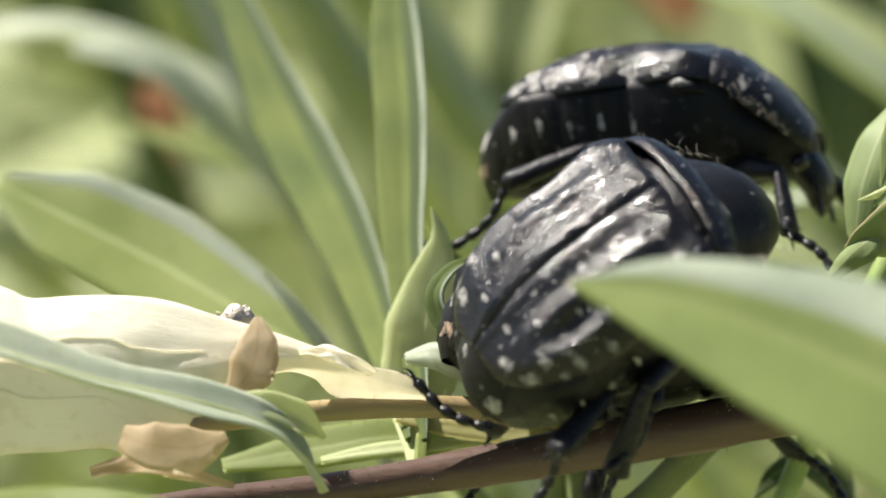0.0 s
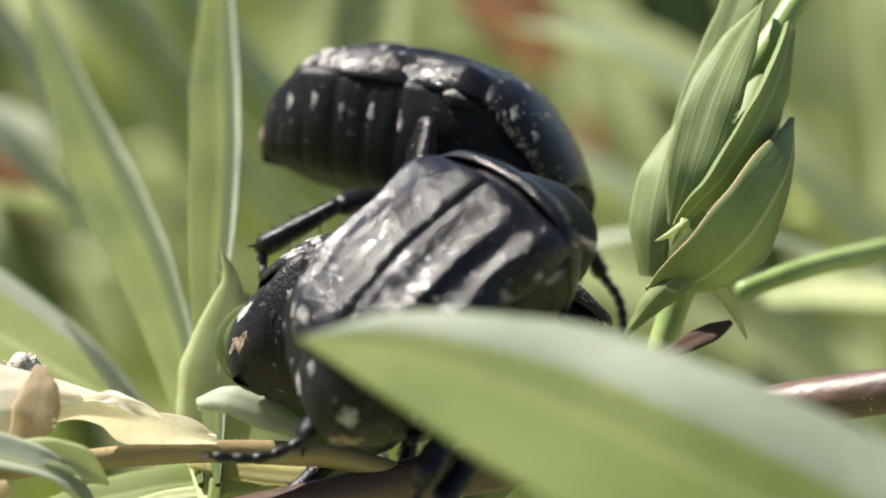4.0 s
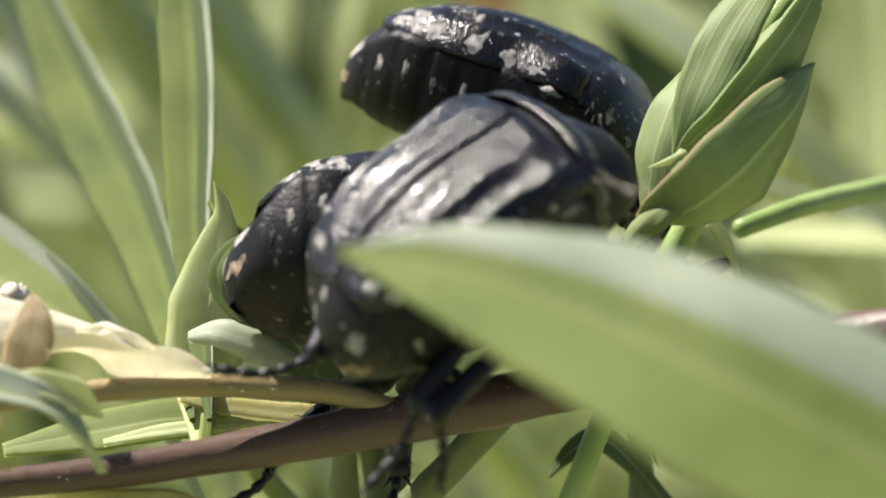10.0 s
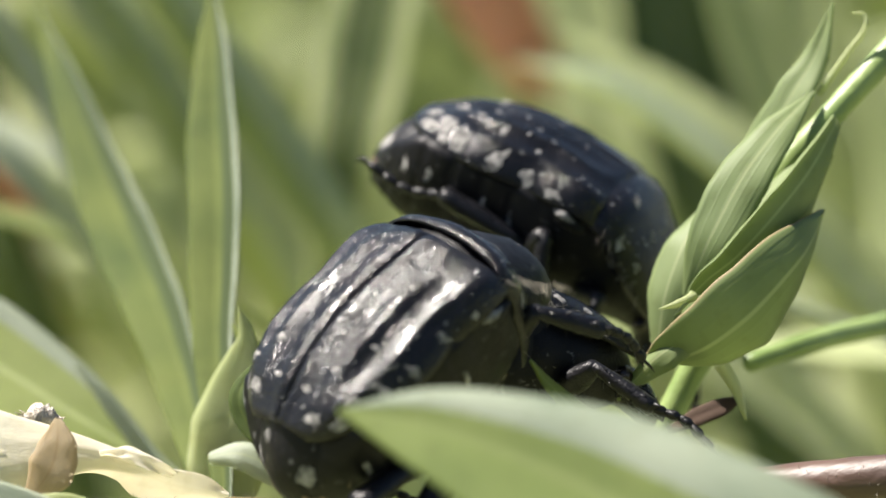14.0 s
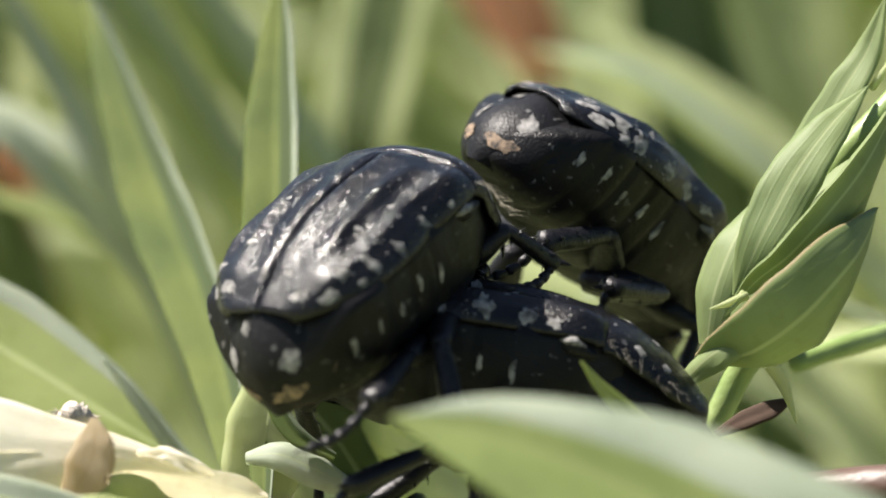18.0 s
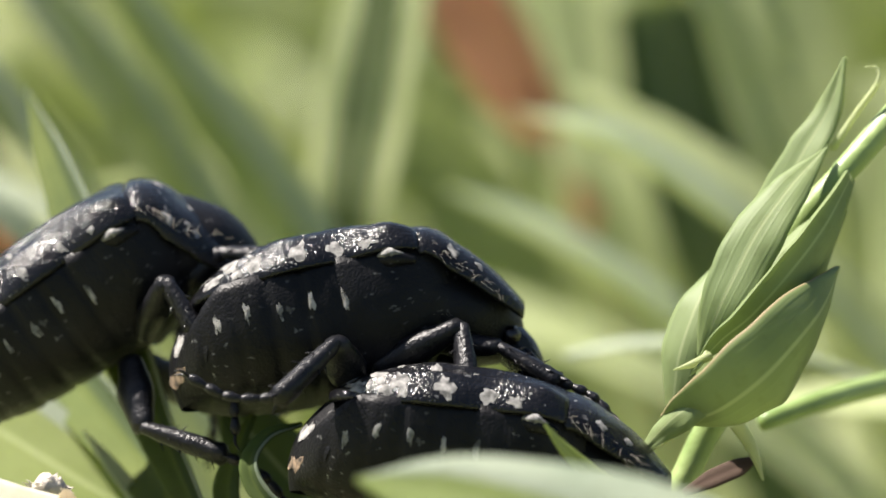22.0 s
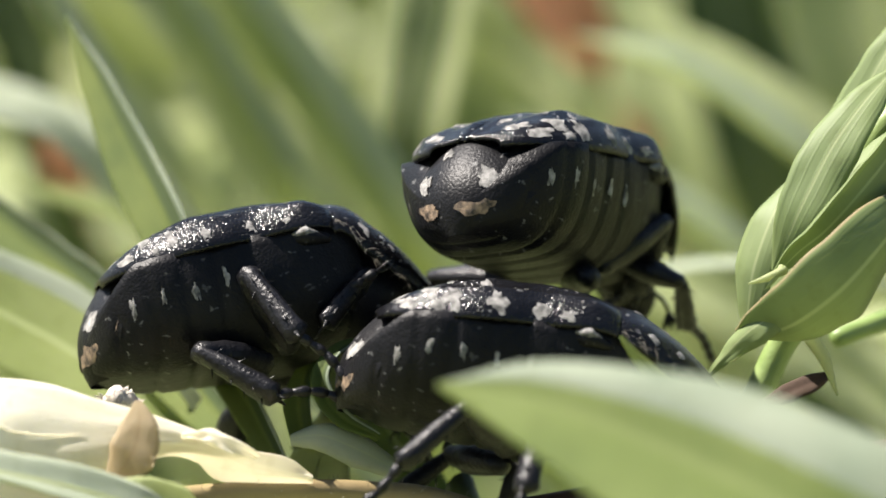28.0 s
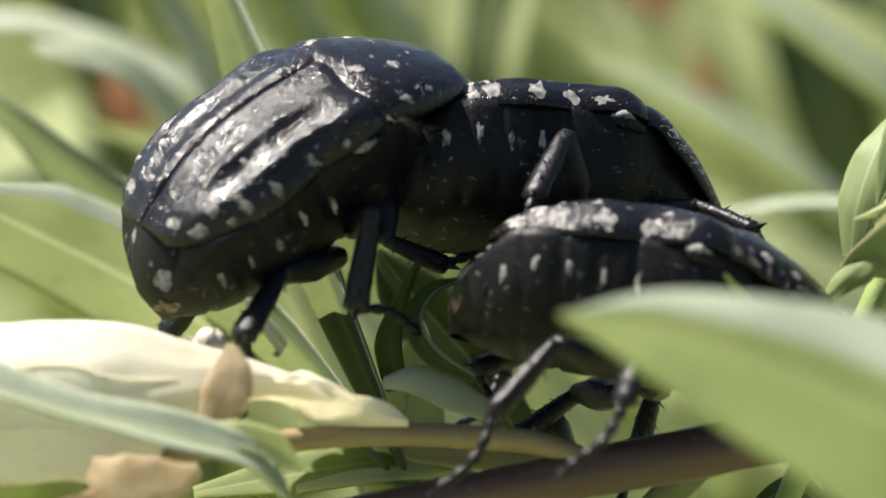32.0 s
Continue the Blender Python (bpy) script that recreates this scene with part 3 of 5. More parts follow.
    upright = leaf("grass_blade", [(-4.17, 7.72, 10), (-4.08, 5.65, 8.5), (-3.94, 3.17, 6.5), (-3.8, 1.36, 5), (-3.77, -0.4, 3.8), (-3.71, -2.4, 2.3), (-3.42, -5.17, 0), (-3.25, -6.77, -1.5)], (0.06, 0.95, 1.5, 1.5, 1.4, 1.1, 0.65, 0.15), LEAF_EDGED, "upright green blade with a folded darker side", face=(-0.3, 0.45, -1), fold=14, roll_in=(0.15, 0), n=46, across=15, seed=12, rim=2)
    leaf("broad_leaf", [(-14.85, -0.53, 9), (-12.98, -1.43, 8.5), (-10.51, -2.62, 8), (-7.89, -4.09, 7), (-5.61, -5.39, 6)], (0.9, 3.2, 3.5, 2.6, 0.7), LEAF, "broad oval green leaf, half in shade", face=(0.2, 0.7, -1), rooted=True, fold=10, n=34, across=13, seed=14, rim=2)
    leaf("grass_blade", [(-7.55, -2.75, 5), (-6.76, -3.7, 5), (-5.75, -5.02, 5), (-5.18, -5.9, 5)], (0.06, 0.4, 0.45, 0.4), LEAF_GREY, "short pale blade beside the broad leaf", face=(0.3, 0.4, -1), rooted=True, fold=18, seed=16)
    leaf("thorn_leaf", [(4.01, -2.03, -6), (4.52, -2.67, -6), (5.39, -3.4, -6), (6.31, -3.92, -6)], (0.05, 0.32, 0.5, 0.45), LEAF, "small thorn-like pale leaf beside the lowest beetle", face=(0.2, 0.3, -1), fold=20, seed=17)
    leaf("cup_leaf", [(-2.89, -1.86, 1), (-3.34, -2.84, 0.8), (-3.63, -3.92, 0.5), (-3.42, -5, 0.3)], (0.15, 0.4, 0.75, 0.6), LEAF_EDGED, "blue-green leaf curling upward beside the stem", face=(-0.5, 0.3, -1), fold=14, cup=-0.2, seed=18)
    leaf("cup_leaf", [(-1.79, -2.31, -0.6), (-2.54, -2.55, -1), (-2.98, -3.12, -1.4), (-2.88, -3.72, -1.6), (-2.41, -4.26, -1.8), (-1.61, -4.65, -1.9)], (0.1, 0.35, 0.5, 0.52, 0.45, 0.2), LEAF_EDGED, "green leaf with a pale rim curled round the beetle's tail", face=(-0.5, 0.5, -1), fold=24, seed=19, n=40, across=11, rim=2)
    leaf("cup_leaf", [(-3.73, -4.79, -1), (-2.96, -4.72, -1.2), (-2.14, -5.04, -1.2), (-1.32, -5.44, -1)], (0.3, 0.75, 0.85, 0.5), LEAF_GREY, "small round blue-green leaf on the ochre stem", face=(-0.1, 0.4, -1), fold=12, cup=0.4, seed=20)
    leaf("under_leaf", [(-3.98, -6.3, -1), (-2.74, -6.49, -0.8), (-1.07, -6.68, -0.5), (0.33, -6.6, 0)], (0.15, 0.5, 0.55, 0.2), YELLOW, "yellowed narrow leaf between the two stems", face=(0, 0.5, -1), fold=10, seed=21, rib=0.03)
    # added leaf; its dark colour paints the shade below the beetles
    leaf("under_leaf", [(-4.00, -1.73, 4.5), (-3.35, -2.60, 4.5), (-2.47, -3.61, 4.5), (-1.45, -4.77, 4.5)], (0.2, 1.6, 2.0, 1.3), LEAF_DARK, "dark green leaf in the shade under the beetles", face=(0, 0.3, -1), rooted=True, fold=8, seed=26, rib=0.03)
    leaf("under_leaf", [(-8.3, -7.52, 0), (-6.09, -7.15, 0.5), (-3.86, -6.85, 1), (-1.6, -7.12, 1.5)], (0.4, 1.2, 1.3, 0.5), LEAF, "green leaf lying under the stems", face=(0, 0.8, -1), fold=8, seed=22, rib=0.03)
    leaf("under_leaf", [(-5.82, -7.32, -1), (-4.44, -7.07, -1), (-2.94, -6.93, -0.8), (-1.85, -6.86, -0.5)], (0.2, 0.4, 0.4, 0.2), LEAF_PALE, "narrow olive leaf beside the red stem", face=(0, 0.8, -1), fold=16, seed=23, rib=0.03)
    leaf("under_leaf", [(-8.79, -8.82, -3), (-6.49, -8.71, -3), (-4.46, -8.77, -2.6), (-2.56, -8.88, -2)], (0.4, 0.8, 0.8, 0.3), YELLOW, "yellowed petal hanging below the red stem", face=(0, 0.4, -1), fold=6, wave=0.3 * MM, seed=24, rib=0.03)
    leaf("spiky_leaf", [(5.01, -8.4, 2), (5.57, -7.78, 2), (6.36, -7.52, 2.3), (7.07, -8.1, 2.6)], (0.06, 0.5, 0.8, 0.5), LEAF_DARK, "dark green toothed leaf below the stem", face=(0, 0.5, -1), rooted=True, fold=16, seed=25)
    return tall, upright, pointed, narrow, front


def far_leaves():
    far = "blades behind"
    def blade(points, widths, material, label, face=(0.2, 0.3, -1), lean=(4, 6), seed=0, **more):
        leaf("grass_blade", points, widths, material, label, face=face, rooted=True, lean=lean, group=far, fold=14, n=24, seed=seed, rib=0.07, **more)
    blade([(4.24, 6.6, 38), (7.34, 5.82, 38), (9.97, 4.24, 38), (12.6, 2.19, 38)], (0.1, 1.5, 1.9, 1.6), LEAF_TWO, "long blurred leaf with a greyish upper side", face=(0.2, 1, -0.7), seed=31)
    blade([(2.05, 4.15, 46), (5.12, 2.78, 46), (8.49, 0.82, 46), (10.87, -0.95, 46)], (0.1, 1.6, 1.9, 1.6), LEAF_TWO, "long blurred pale leaf behind the beetles", face=(0.2, 1, -0.7), seed=32)
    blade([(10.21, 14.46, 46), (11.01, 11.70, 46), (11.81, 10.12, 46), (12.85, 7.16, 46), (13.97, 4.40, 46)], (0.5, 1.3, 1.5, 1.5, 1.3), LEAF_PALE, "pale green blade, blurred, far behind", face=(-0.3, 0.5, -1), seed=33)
    blade([(-20.46, 4.04, 35), (-16.59, 4.8, 35), (-13.63, 4.26, 35), (-10.29, 2.62, 35), (-8.06, 0.23, 35)], (0.5, 1.1, 1.3, 1.3, 1.0), LEAF_GREY, "arching pale grey-green leaf", face=(0.1, 1, -0.6), seed=37)
    blade([(-13.75, 1.66, 30), (-11.78, 1.05, 30), (-9.64, 0.35, 30), (-7.85, -0.36, 30)], (0.1, 0.8, 0.9, 0.7), LEAF, "small blurred green leaf", face=(0.1, 1, -0.7), seed=39)
    # dark green paints in a shaded gap between far leaves
    blade([(10.88, 12.16, 70), (11.65, 7.85, 70), (12.64, 3.77, 70)], (4.2, 4.6, 4.0), LEAF_DARK, "dark shaded leaf far behind", seed=42)
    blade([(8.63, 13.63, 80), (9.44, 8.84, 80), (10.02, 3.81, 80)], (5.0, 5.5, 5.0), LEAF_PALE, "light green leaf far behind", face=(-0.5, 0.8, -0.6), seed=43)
    blade([(2.01, 12.68, 62), (3.54, 10.51, 62), (4.86, 8.55, 62), (5.95, 6.82, 62), (6.25, 6.1, 62)], (2.6, 3.2, 3.0, 1.9, 0.15), RUST, "rust-red dead leaf far behind, blurred", face=(-0.5, 0.8, -0.6), seed=44)
    blade([(7.41, 4.6, 66), (7.86, 3.49, 66), (8.09, 2.7, 66)], (0.5, 1.1, 0.1), RUST, "dull red leaf behind the beetles", seed=45)
    blade([(-14.22, 3.4, 50), (-13.4, 2.29, 50), (-12.78, 0.76, 50)], (0.5, 1.7, 0.15), RUST, "dull red leaf among the grass", seed=46)
    blade([(17.53, 8.39, 45), (18.16, 3.48, 45), (18.3, -1.82, 45)], (2.0, 2.3, 2.2), LEAF_PALE, "tall pale blade at the back", face=(-0.5, 0.8, -0.6), seed=47)
    blade([(6.22, 7.74, 42), (9.47, 5.97, 42), (12.14, 4.22, 42), (14.81, 1.88, 42)], (0.6, 1.5, 1.7, 1.4), LEAF_PALE, "blurred slanting pale green leaf", face=(0.2, 1, -0.7), seed=48)
    blade([(12, -2.61, 28), (14.62, -2.64, 28), (18.11, -3.02, 28)], (1.0, 1.7, 1.6), LEAF_PALE, "pale leaf behind the bud", face=(0.1, 1, -0.6), seed=49)
    blade([(5.56, 15.19, 90), (6.79, 10.66, 90), (8.27, 5.63, 90)], (4.5, 5.0, 4.0), LEAF_PALE, "broad light leaf far behind, a soft blur", face=(-0.5, 0.8, -0.6), seed=61)
    blade([(17.38, 15.75, 95), (19.02, 11.11, 95), (20.42, 5.96, 95)], (3.5, 4.2, 3.5), LEAF_PALE, "light leaf far behind the bud", face=(-0.5, 0.8, -0.6), seed=62)
    blade([(1.83, 0.71, 60), (4.85, -0.78, 60), (8.3, -2.06, 60)], (1.5, 3.2, 2.8), LEAF_PALE, "pale leaf low behind the beetles", face=(0.2, 1, -0.7), seed=66)
    blade([(5.45, -1.07, 20), (7.22, -0.74, 20), (9.15, -0.68, 20), (11.39, -0.8, 20)], (0.3, 0.6, 0.6, 0.5), LEAF_GREY, "narrow pale leaf behind the beetles", face=(0.1, 1, -0.5), seed=50)
    blade([(-14.51, 3.81, 26), (-12.97, 3.57, 26), (-11.59, 3.07, 26), (-10.38, 1.96, 26)], (0.4, 0.8, 0.9, 0.8), LEAF_GREY, "arched grey-green blade, blurred", face=(-0.4, 0.6, -1), seed=76)
    # the paler leaf colour carries this blade's sunlight
    blade([(-15.36, 10.86, 34), (-14.04, 9.24, 34), (-12.58, 7.44, 34), (-11.12, 5.46, 34), (-9.65, 3.66, 34), (-8.19, 1.68, 34)], (0.3, 0.5, 1, 1.1, 1.1, 0.9), LEAF_PALE, "sunlit yellow-green blade slanting through the grass", face=(-0.3, 0.5, -1), seed=80)
    blade([(-11.97, 11.64, 40), (-10.26, 9.44, 40), (-8.35, 7.01, 40), (-6.64, 4.38, 40), (-4.92, 1.56, 40)], (0.6, 1, 1.5, 1.6, 1.4), LEAF_TWO, "slanting green blade with a pale side, blurred", face=(-0.3, 0.5, -1), seed=81)
    blade([(-9.62, 11.86, 36), (-7.61, 9.23, 36), (-5.39, 6.31, 36), (-3.35, 3.57, 36), (-1.12, 0.46, 36)], (0.84, 1.4, 1.9, 2, 1.7), LEAF_TWO, "broad slanting grey-green blade, blurred", face=(-0.3, 0.5, -1), seed=82)
    blade([(-8.74, 5.62, 44), (-7.37, 3.69, 44), (-6.00, 1.76, 44), (-4.24, -0.74, 44)], (0.6, 1.2, 1.3, 1.2), LEAF_PALE, "pale blade low behind the beetles, blurred", face=(-0.3, 0.5, -1), seed=83)
    blade([(-14.46, 13.50, 46), (-12.49, 11.19, 46), (-10.31, 8.64, 46), (-8.13, 6.08, 46), (-5.95, 3.52, 46)], (0.72, 1.2, 1.5, 1.6, 1.4), LEAF_GREY, "greyish slanting blade, blurred", face=(-0.3, 0.5, -1), seed=84)
    blade([(0.51, 13.31, 38), (0.10, 10.95, 38), (-0.36, 8.32, 38), (-0.76, 5.88, 38), (-1.18, 3.07, 38)], (0.8, 1.3, 1.6, 1.6, 1.3), LEAF_DARK, "dark green upright blade, blurred", face=(-0.3, 0.5, -1), seed=85)
    blade([(-0.43, 13.62, 42), (-0.89, 11.20, 42), (-1.40, 8.50, 42), (-1.74, 5.99, 42), (-2.11, 3.10, 42)], (0.54, 0.9, 1.3, 1.3, 1.1), LEAF_PALE, "pale upright blade beside a dark one", face=(-0.3, 0.5, -1), seed=86)
    blade([(1.74, 13.79, 44), (1.23, 11.33, 44), (0.65, 8.60, 44), (0.18, 6.06, 44), (-0.30, 3.13, 44)], (0.54, 0.9, 1.4, 1.4, 1.2), LEAF_PALE, "pale green upright blade, blurred", face=(-0.3, 0.5, -1), seed=87)
    blade([(-12.13, 7.90, 26), (-10.92, 6.01, 26), (-9.87, 3.95, 26), (-9.01, 2.06, 26)], (0.3, 0.6, 0.7, 0.6), LEAF_GREY, "narrow pale blade slanting downward", face=(-0.3, 0.5, -1), seed=88)
    blade([(-19.12, 10.85, 60), (-17.96, 9.70, 60), (-16.66, 8.43, 60), (-15.80, 6.72, 60), (-15.35, 4.58, 60)], (1.2, 2, 2.4, 2.4, 2.2), LEAF_DARK, "dark leaf deep in the herbage", face=(-0.3, 0.5, -1), seed=90)


def bud_shoot():
    """The leafy bud: overlapping bracts on a green axis, with spines and a stalk."""
    base = spot(*(8.07, -3.12, 0))
    top = new("leafy_bud")
    top.location = base
    tagged(top, "light green flower bud wrapped in overlapping veined bracts", "bud")

    def bract(name, points, widths, label="", material=BUD, face=(0, 0, -1), **shape):
        pts = [spot(*q) - base for q in points]
        return part(name, blade_mesh(pts, [w * MM for w in widths], turn_of(*face), wave=0.12 * MM, **shape), material, top, label)

    axis = [spot(*p) - base for p in ((8.3, -2.3, 0.6), (8.9, -0.4, 0.2), (9.6, 1.3, 0), (10.4, 2.67, -0.3), (11.34, 3.8, -0.3), (12.23, 4.8, 0), (13.29, 5.95, 0.5), (15.75, 8.62, 2))]
    part("axis", tube(axis, [r * MM for r in (0.3, 0.5, 0.5, 0.36, 0.32, 0.33, 0.35, 0.4)], 12, 44, 0.05), STEM_GREEN, top, "ribbed light green axis")
    # unseen heart, added to stop light coming through the bracts
    core = [spot(*p) - base for p in ((7.9, -2.0, -0.6), (8.6, -0.9, -0.9), (9.4, 0.3, -1.0), (10.2, 1.6, -0.8), (10.9, 2.9, -0.4))]
    part("inner_light_block", tube(core, [r * MM for r in (0.35, 0.95, 1.1, 0.75, 0.25)], 16, 26, 0.10, 0.85), BUD, top, "tight folded heart of the bud")
    stalk = to_ground([(8.57, -1.9, 0.2), (8.16, -2.59, 0.3), (7.67, -3.64, 0.3), (7.4, -4.2, 0.3)], (-2, 2))
    part("stalk", tube([p - base for p in stalk], [r * MM for r in (0.36, 0.34, 0.3, 0.3, 0.5)], 12, 34, 0.05), STEM_GREEN, top)
    bract("bract", [(8.75, 1.3, 0.5), (9.46, 2.54, 0.5), (10.15, 3.67, 0.4), (10.71, 4.65, 0.4), (11.26, 5.64, 0.5), (11.62, 6.9, 0.5)], (0.6, 1.0, 1.1, 1.0, 0.7, 0.05), face=(-0.5, 0.3, -1), fold=6, seed=52, n=36, across=11)
    bract("bract", [(7.39, -1.75, -0.8), (7.52, -0.6, -0.9), (7.9, 0.55, -0.8), (8.35, 1.35, -0.4), (8.86, 2.1, -0.1)], (0.6, 1.2, 1.2, 0.75, 0.05), face=(-0.6, 0.1, -1), fold=-4, cup=0.15, seed=51, n=30, across=11)
    bract("bract", [(8.0, -0.55, -1.3), (8.3, 0.35, -1.8), (8.72, 1.3, -1.9), (9.36, 2.5, -1.6), (10.16, 3.58, -1.1), (11.11, 4.6, -0.4)], (0.3, 1.0, 1.35, 1.4, 1.0, 0.06), "pale bract folded along its rib", face=(-0.35, 0.25, -1), fold=5, cup=0.1, seed=53, n=40, across=13)
    bract("bract", [(7.95, -0.55, -1.7), (8.45, 0.0, -2.2), (9.1, 0.55, -2.3), (9.99, 1.55, -2.1), (10.86, 2.66, -1.5), (11.62, 3.9, -0.5)], (0.15, 0.75, 1.15, 1.3, 1.2, 0.5), "bract rolled over at its upper edge", face=(0.25, -0.35, -1), fold=0, cup=0.1, roll_in=(0.5, 0), seed=57, n=40, across=15)
    bract("bract", [(9.0, -0.6, -1.2), (9.9, 0.5, -1.4), (10.7, 1.7, -1.1), (11.5, 3.1, -0.4)], (0.5, 1.1, 1.1, 0.2), face=(0.6, -0.3, -1), fold=-8, cup=0.2, seed=55, n=28, across=11)
    bract("bract", [(7.15, -2.05, -2.0), (7.6, -1.88, -2.6), (8.3, -1.58, -3.1), (9.26, -0.8, -3.3), (10.3, 0.3, -2.7), (10.85, 0.98, -1.9), (11.3, 1.68, -1.0)], (0.5, 1.3, 2.0, 2.35, 1.8, 1.1, 0.05), "broad bract with a thin reddish margin", BUD_RIM, face=(0.42, -0.42, -1), fold=-4, cup=0.22, seed=54, n=44, across=17)
    bract("bract", [(6.32, -3.1, -2.0), (6.85, -2.45, -2.5), (7.4, -1.9, -2.9), (8.1, -1.5, -3.15)], (0.05, 0.5, 0.85, 0.5), "light lobe that points down", face=(-0.1, 0.55, -1), fold=-12, cup=0.1, seed=56, n=28, across=11)
    for name, pts, r in (("spine", ((8.12, -0.5, -2.3), (7.67, -0.69, -2.6), (7.22, -0.83, -2.7)), 0.12), ("spine", ((8.05, -0.42, -2.3), (7.81, -0.76, -2.6), (7.6, -0.98, -2.7)), 0.08),
                         ("spine", ((8.8, -2.1, -1.6), (9.2, -2.7, -1.4), (9.52, -3.55, -1.2)), 0.2), ("tendril", ((11.3, 4.6, 0.3), (11.95, 5.6, 0.1), (12.37, 6.2, 0), (12.36, 6.6, 0), (12.05, 6.62, 0)), 0.1)):
        p = [spot(*q) - base for q in pts]
        part(name, tube(p, [r * MM, r * 0.8 * MM, r * 0.15 * MM], 7, 12), LEAF_PALE, top, "thin pale spine" if name == "spine" else "curled pale tendril")
    leaf("dry_leaf", [(7.6, -3.91, -1), (8.27, -3.55, -1.2), (8.89, -3.27, -1.2), (9.35, -3.04, -1)], (0.2, 0.5, 0.5, 0.15), MAROON, "dark maroon dry leaf below the bud", face=(0, 0.6, -1), fold=12, seed=60)
    return top


# ---- beetles ----
def shell_shape(x, a, side):
    """A point of the wing case: x along the body, a from the seam (0) to the margin (1)."""
    s = (x + 3.8) / 5.75
    wide = 2.62 * (1 - 0.84 * max(0, (0.5 - s) / 0.5) ** 2.3) ** 0.5 * (1 - 0.05 * math.exp(-((s - 0.66) / 0.09) ** 2)) * (1 - 0.09 * max(0, (s - 0.84) / 0.16) ** 2)
    top = 2.16 - 0.30 * max(0, (s - 0.55) / 0.45) ** 2 - 0.92 * max(0, (0.6 - s) / 0.6) ** 2.3
    edge = 0.92 + 0.06 * max(0, (0.3 - s) / 0.3) - 0.12 * max(0, (s - 0.8) / 0.2) ** 2
    th = a * math.pi / 2
    y = wide * math.sin(th) ** 0.98
    z = edge + (top - edge) * math.cos(th) ** 0.86
    along = max(0, min(1, (s - 0.08) * 4)) * max(0, min(1, (0.95 - s) * 4)) * (1 + 0.5 * noise.noise(Vector((x * 1.1, a * 3, side * 3.0))))
    lift = 0.085 * math.exp(-((a - 0.33) / 0.05) ** 2) + 0.08 * math.exp(-((a - 0.62) / 0.055) ** 2)
    lift -= 0.065 * math.exp(-((a - 0.47) / 0.08) ** 2) + 0.06 * math.exp(-((a - 0.2) / 0.07) ** 2)
    lift = lift * along - 0.05 * math.exp(-(a / 0.02) ** 2) - 0.05 * math.exp(-((s - 1) / 0.02) ** 2) + 0.04 * math.exp(-((a - 0.07) / 0.035) ** 2)
    lift += 0.14 * math.exp(-((a - 0.70) / 0.15) ** 2 - ((s - 0.90) / 0.09) ** 2) + 0.11 * math.exp(-((a - 0.5) / 0.16) ** 2 - ((s - 0.17) / 0.09) ** 2)
    lift -= 0.06 * math.exp(-((a - 0.4) / 0.16) ** 2 - ((s - 0.97) / 0.06) ** 2)
    lift += 0.035 * noise.noise(Vector((x * 1.5, a * 4, side * 2.0))) + 0.006 * noise.noise(Vector((x * 5, a * 11, side * 4.0)))
    return np.array([x, side * (y + 0.5 * lift * math.sin(th)), z + lift * math.cos(th) ** 0.3 if a < 0.98 else z])


def shield_shape(x, a, side):
    """The pronotum, from its base (x 1.9) to the neck (x 4.7)."""
    s = (x - 1.9) / 2.8
    wide = 2.38 * (1 - 0.05 * s - 0.42 * s ** 2.2)
    top = 1.86 - 0.3 * s - 0.95 * s ** 2.2
    edge = 0.78 - 0.75 * s
    th = a * math.pi / 2
    y = wide * math.sin(th) ** 0.97
    z = edge + (top - edge) * math.cos(th) ** 0.82
    z += 0.035 * noise.noise(Vector((x * 2, a * 4 * side, 5))) - 0.10 * math.exp(-(s / 0.04) ** 2)
    return np.array([x - 0.22 * (1 - a * a) * (1 - s) + 0.1 * a * a * s, side * y, z])


def sheet(fn, xs, aa, side, thick=0.10):
    """An outer skin over fn with an inner one beneath and a rim."""
    n, m = len(xs), len(aa)
    outer = np.array([[fn(x, a, side) for a in aa] for x in xs])
    inner = outer.copy()
    inner[..., 2] -= thick
    inner[..., 1] -= side * thick * 0.5 * np.array(aa)[None, :]
    verts = list(outer.reshape(-1, 3)) + list(inner.reshape(-1, 3))
    faces, half = [], n * m
    for i in range(n - 1):
        for k in range(m - 1):
            q = (i * m + k, i * m + k + 1, (i + 1) * m + k + 1, (i + 1) * m + k)
            q = q if side < 0 else q[::-1]
            faces += [q, tuple(half + v for v in q[::-1])]
    border = [k for k in range(m)] + [i * m + m - 1 for i in range(1, n)] + [(n - 1) * m + k for k in range(m - 2, -1, -1)] + [i * m for i in range(n - 2, 0, -1)]
    for a, b in zip(border, border[1:] + border[:1]):
        q = (a, b, half + b, half + a)
        faces.append(q[::-1] if side < 0 else q)
    return verts, faces


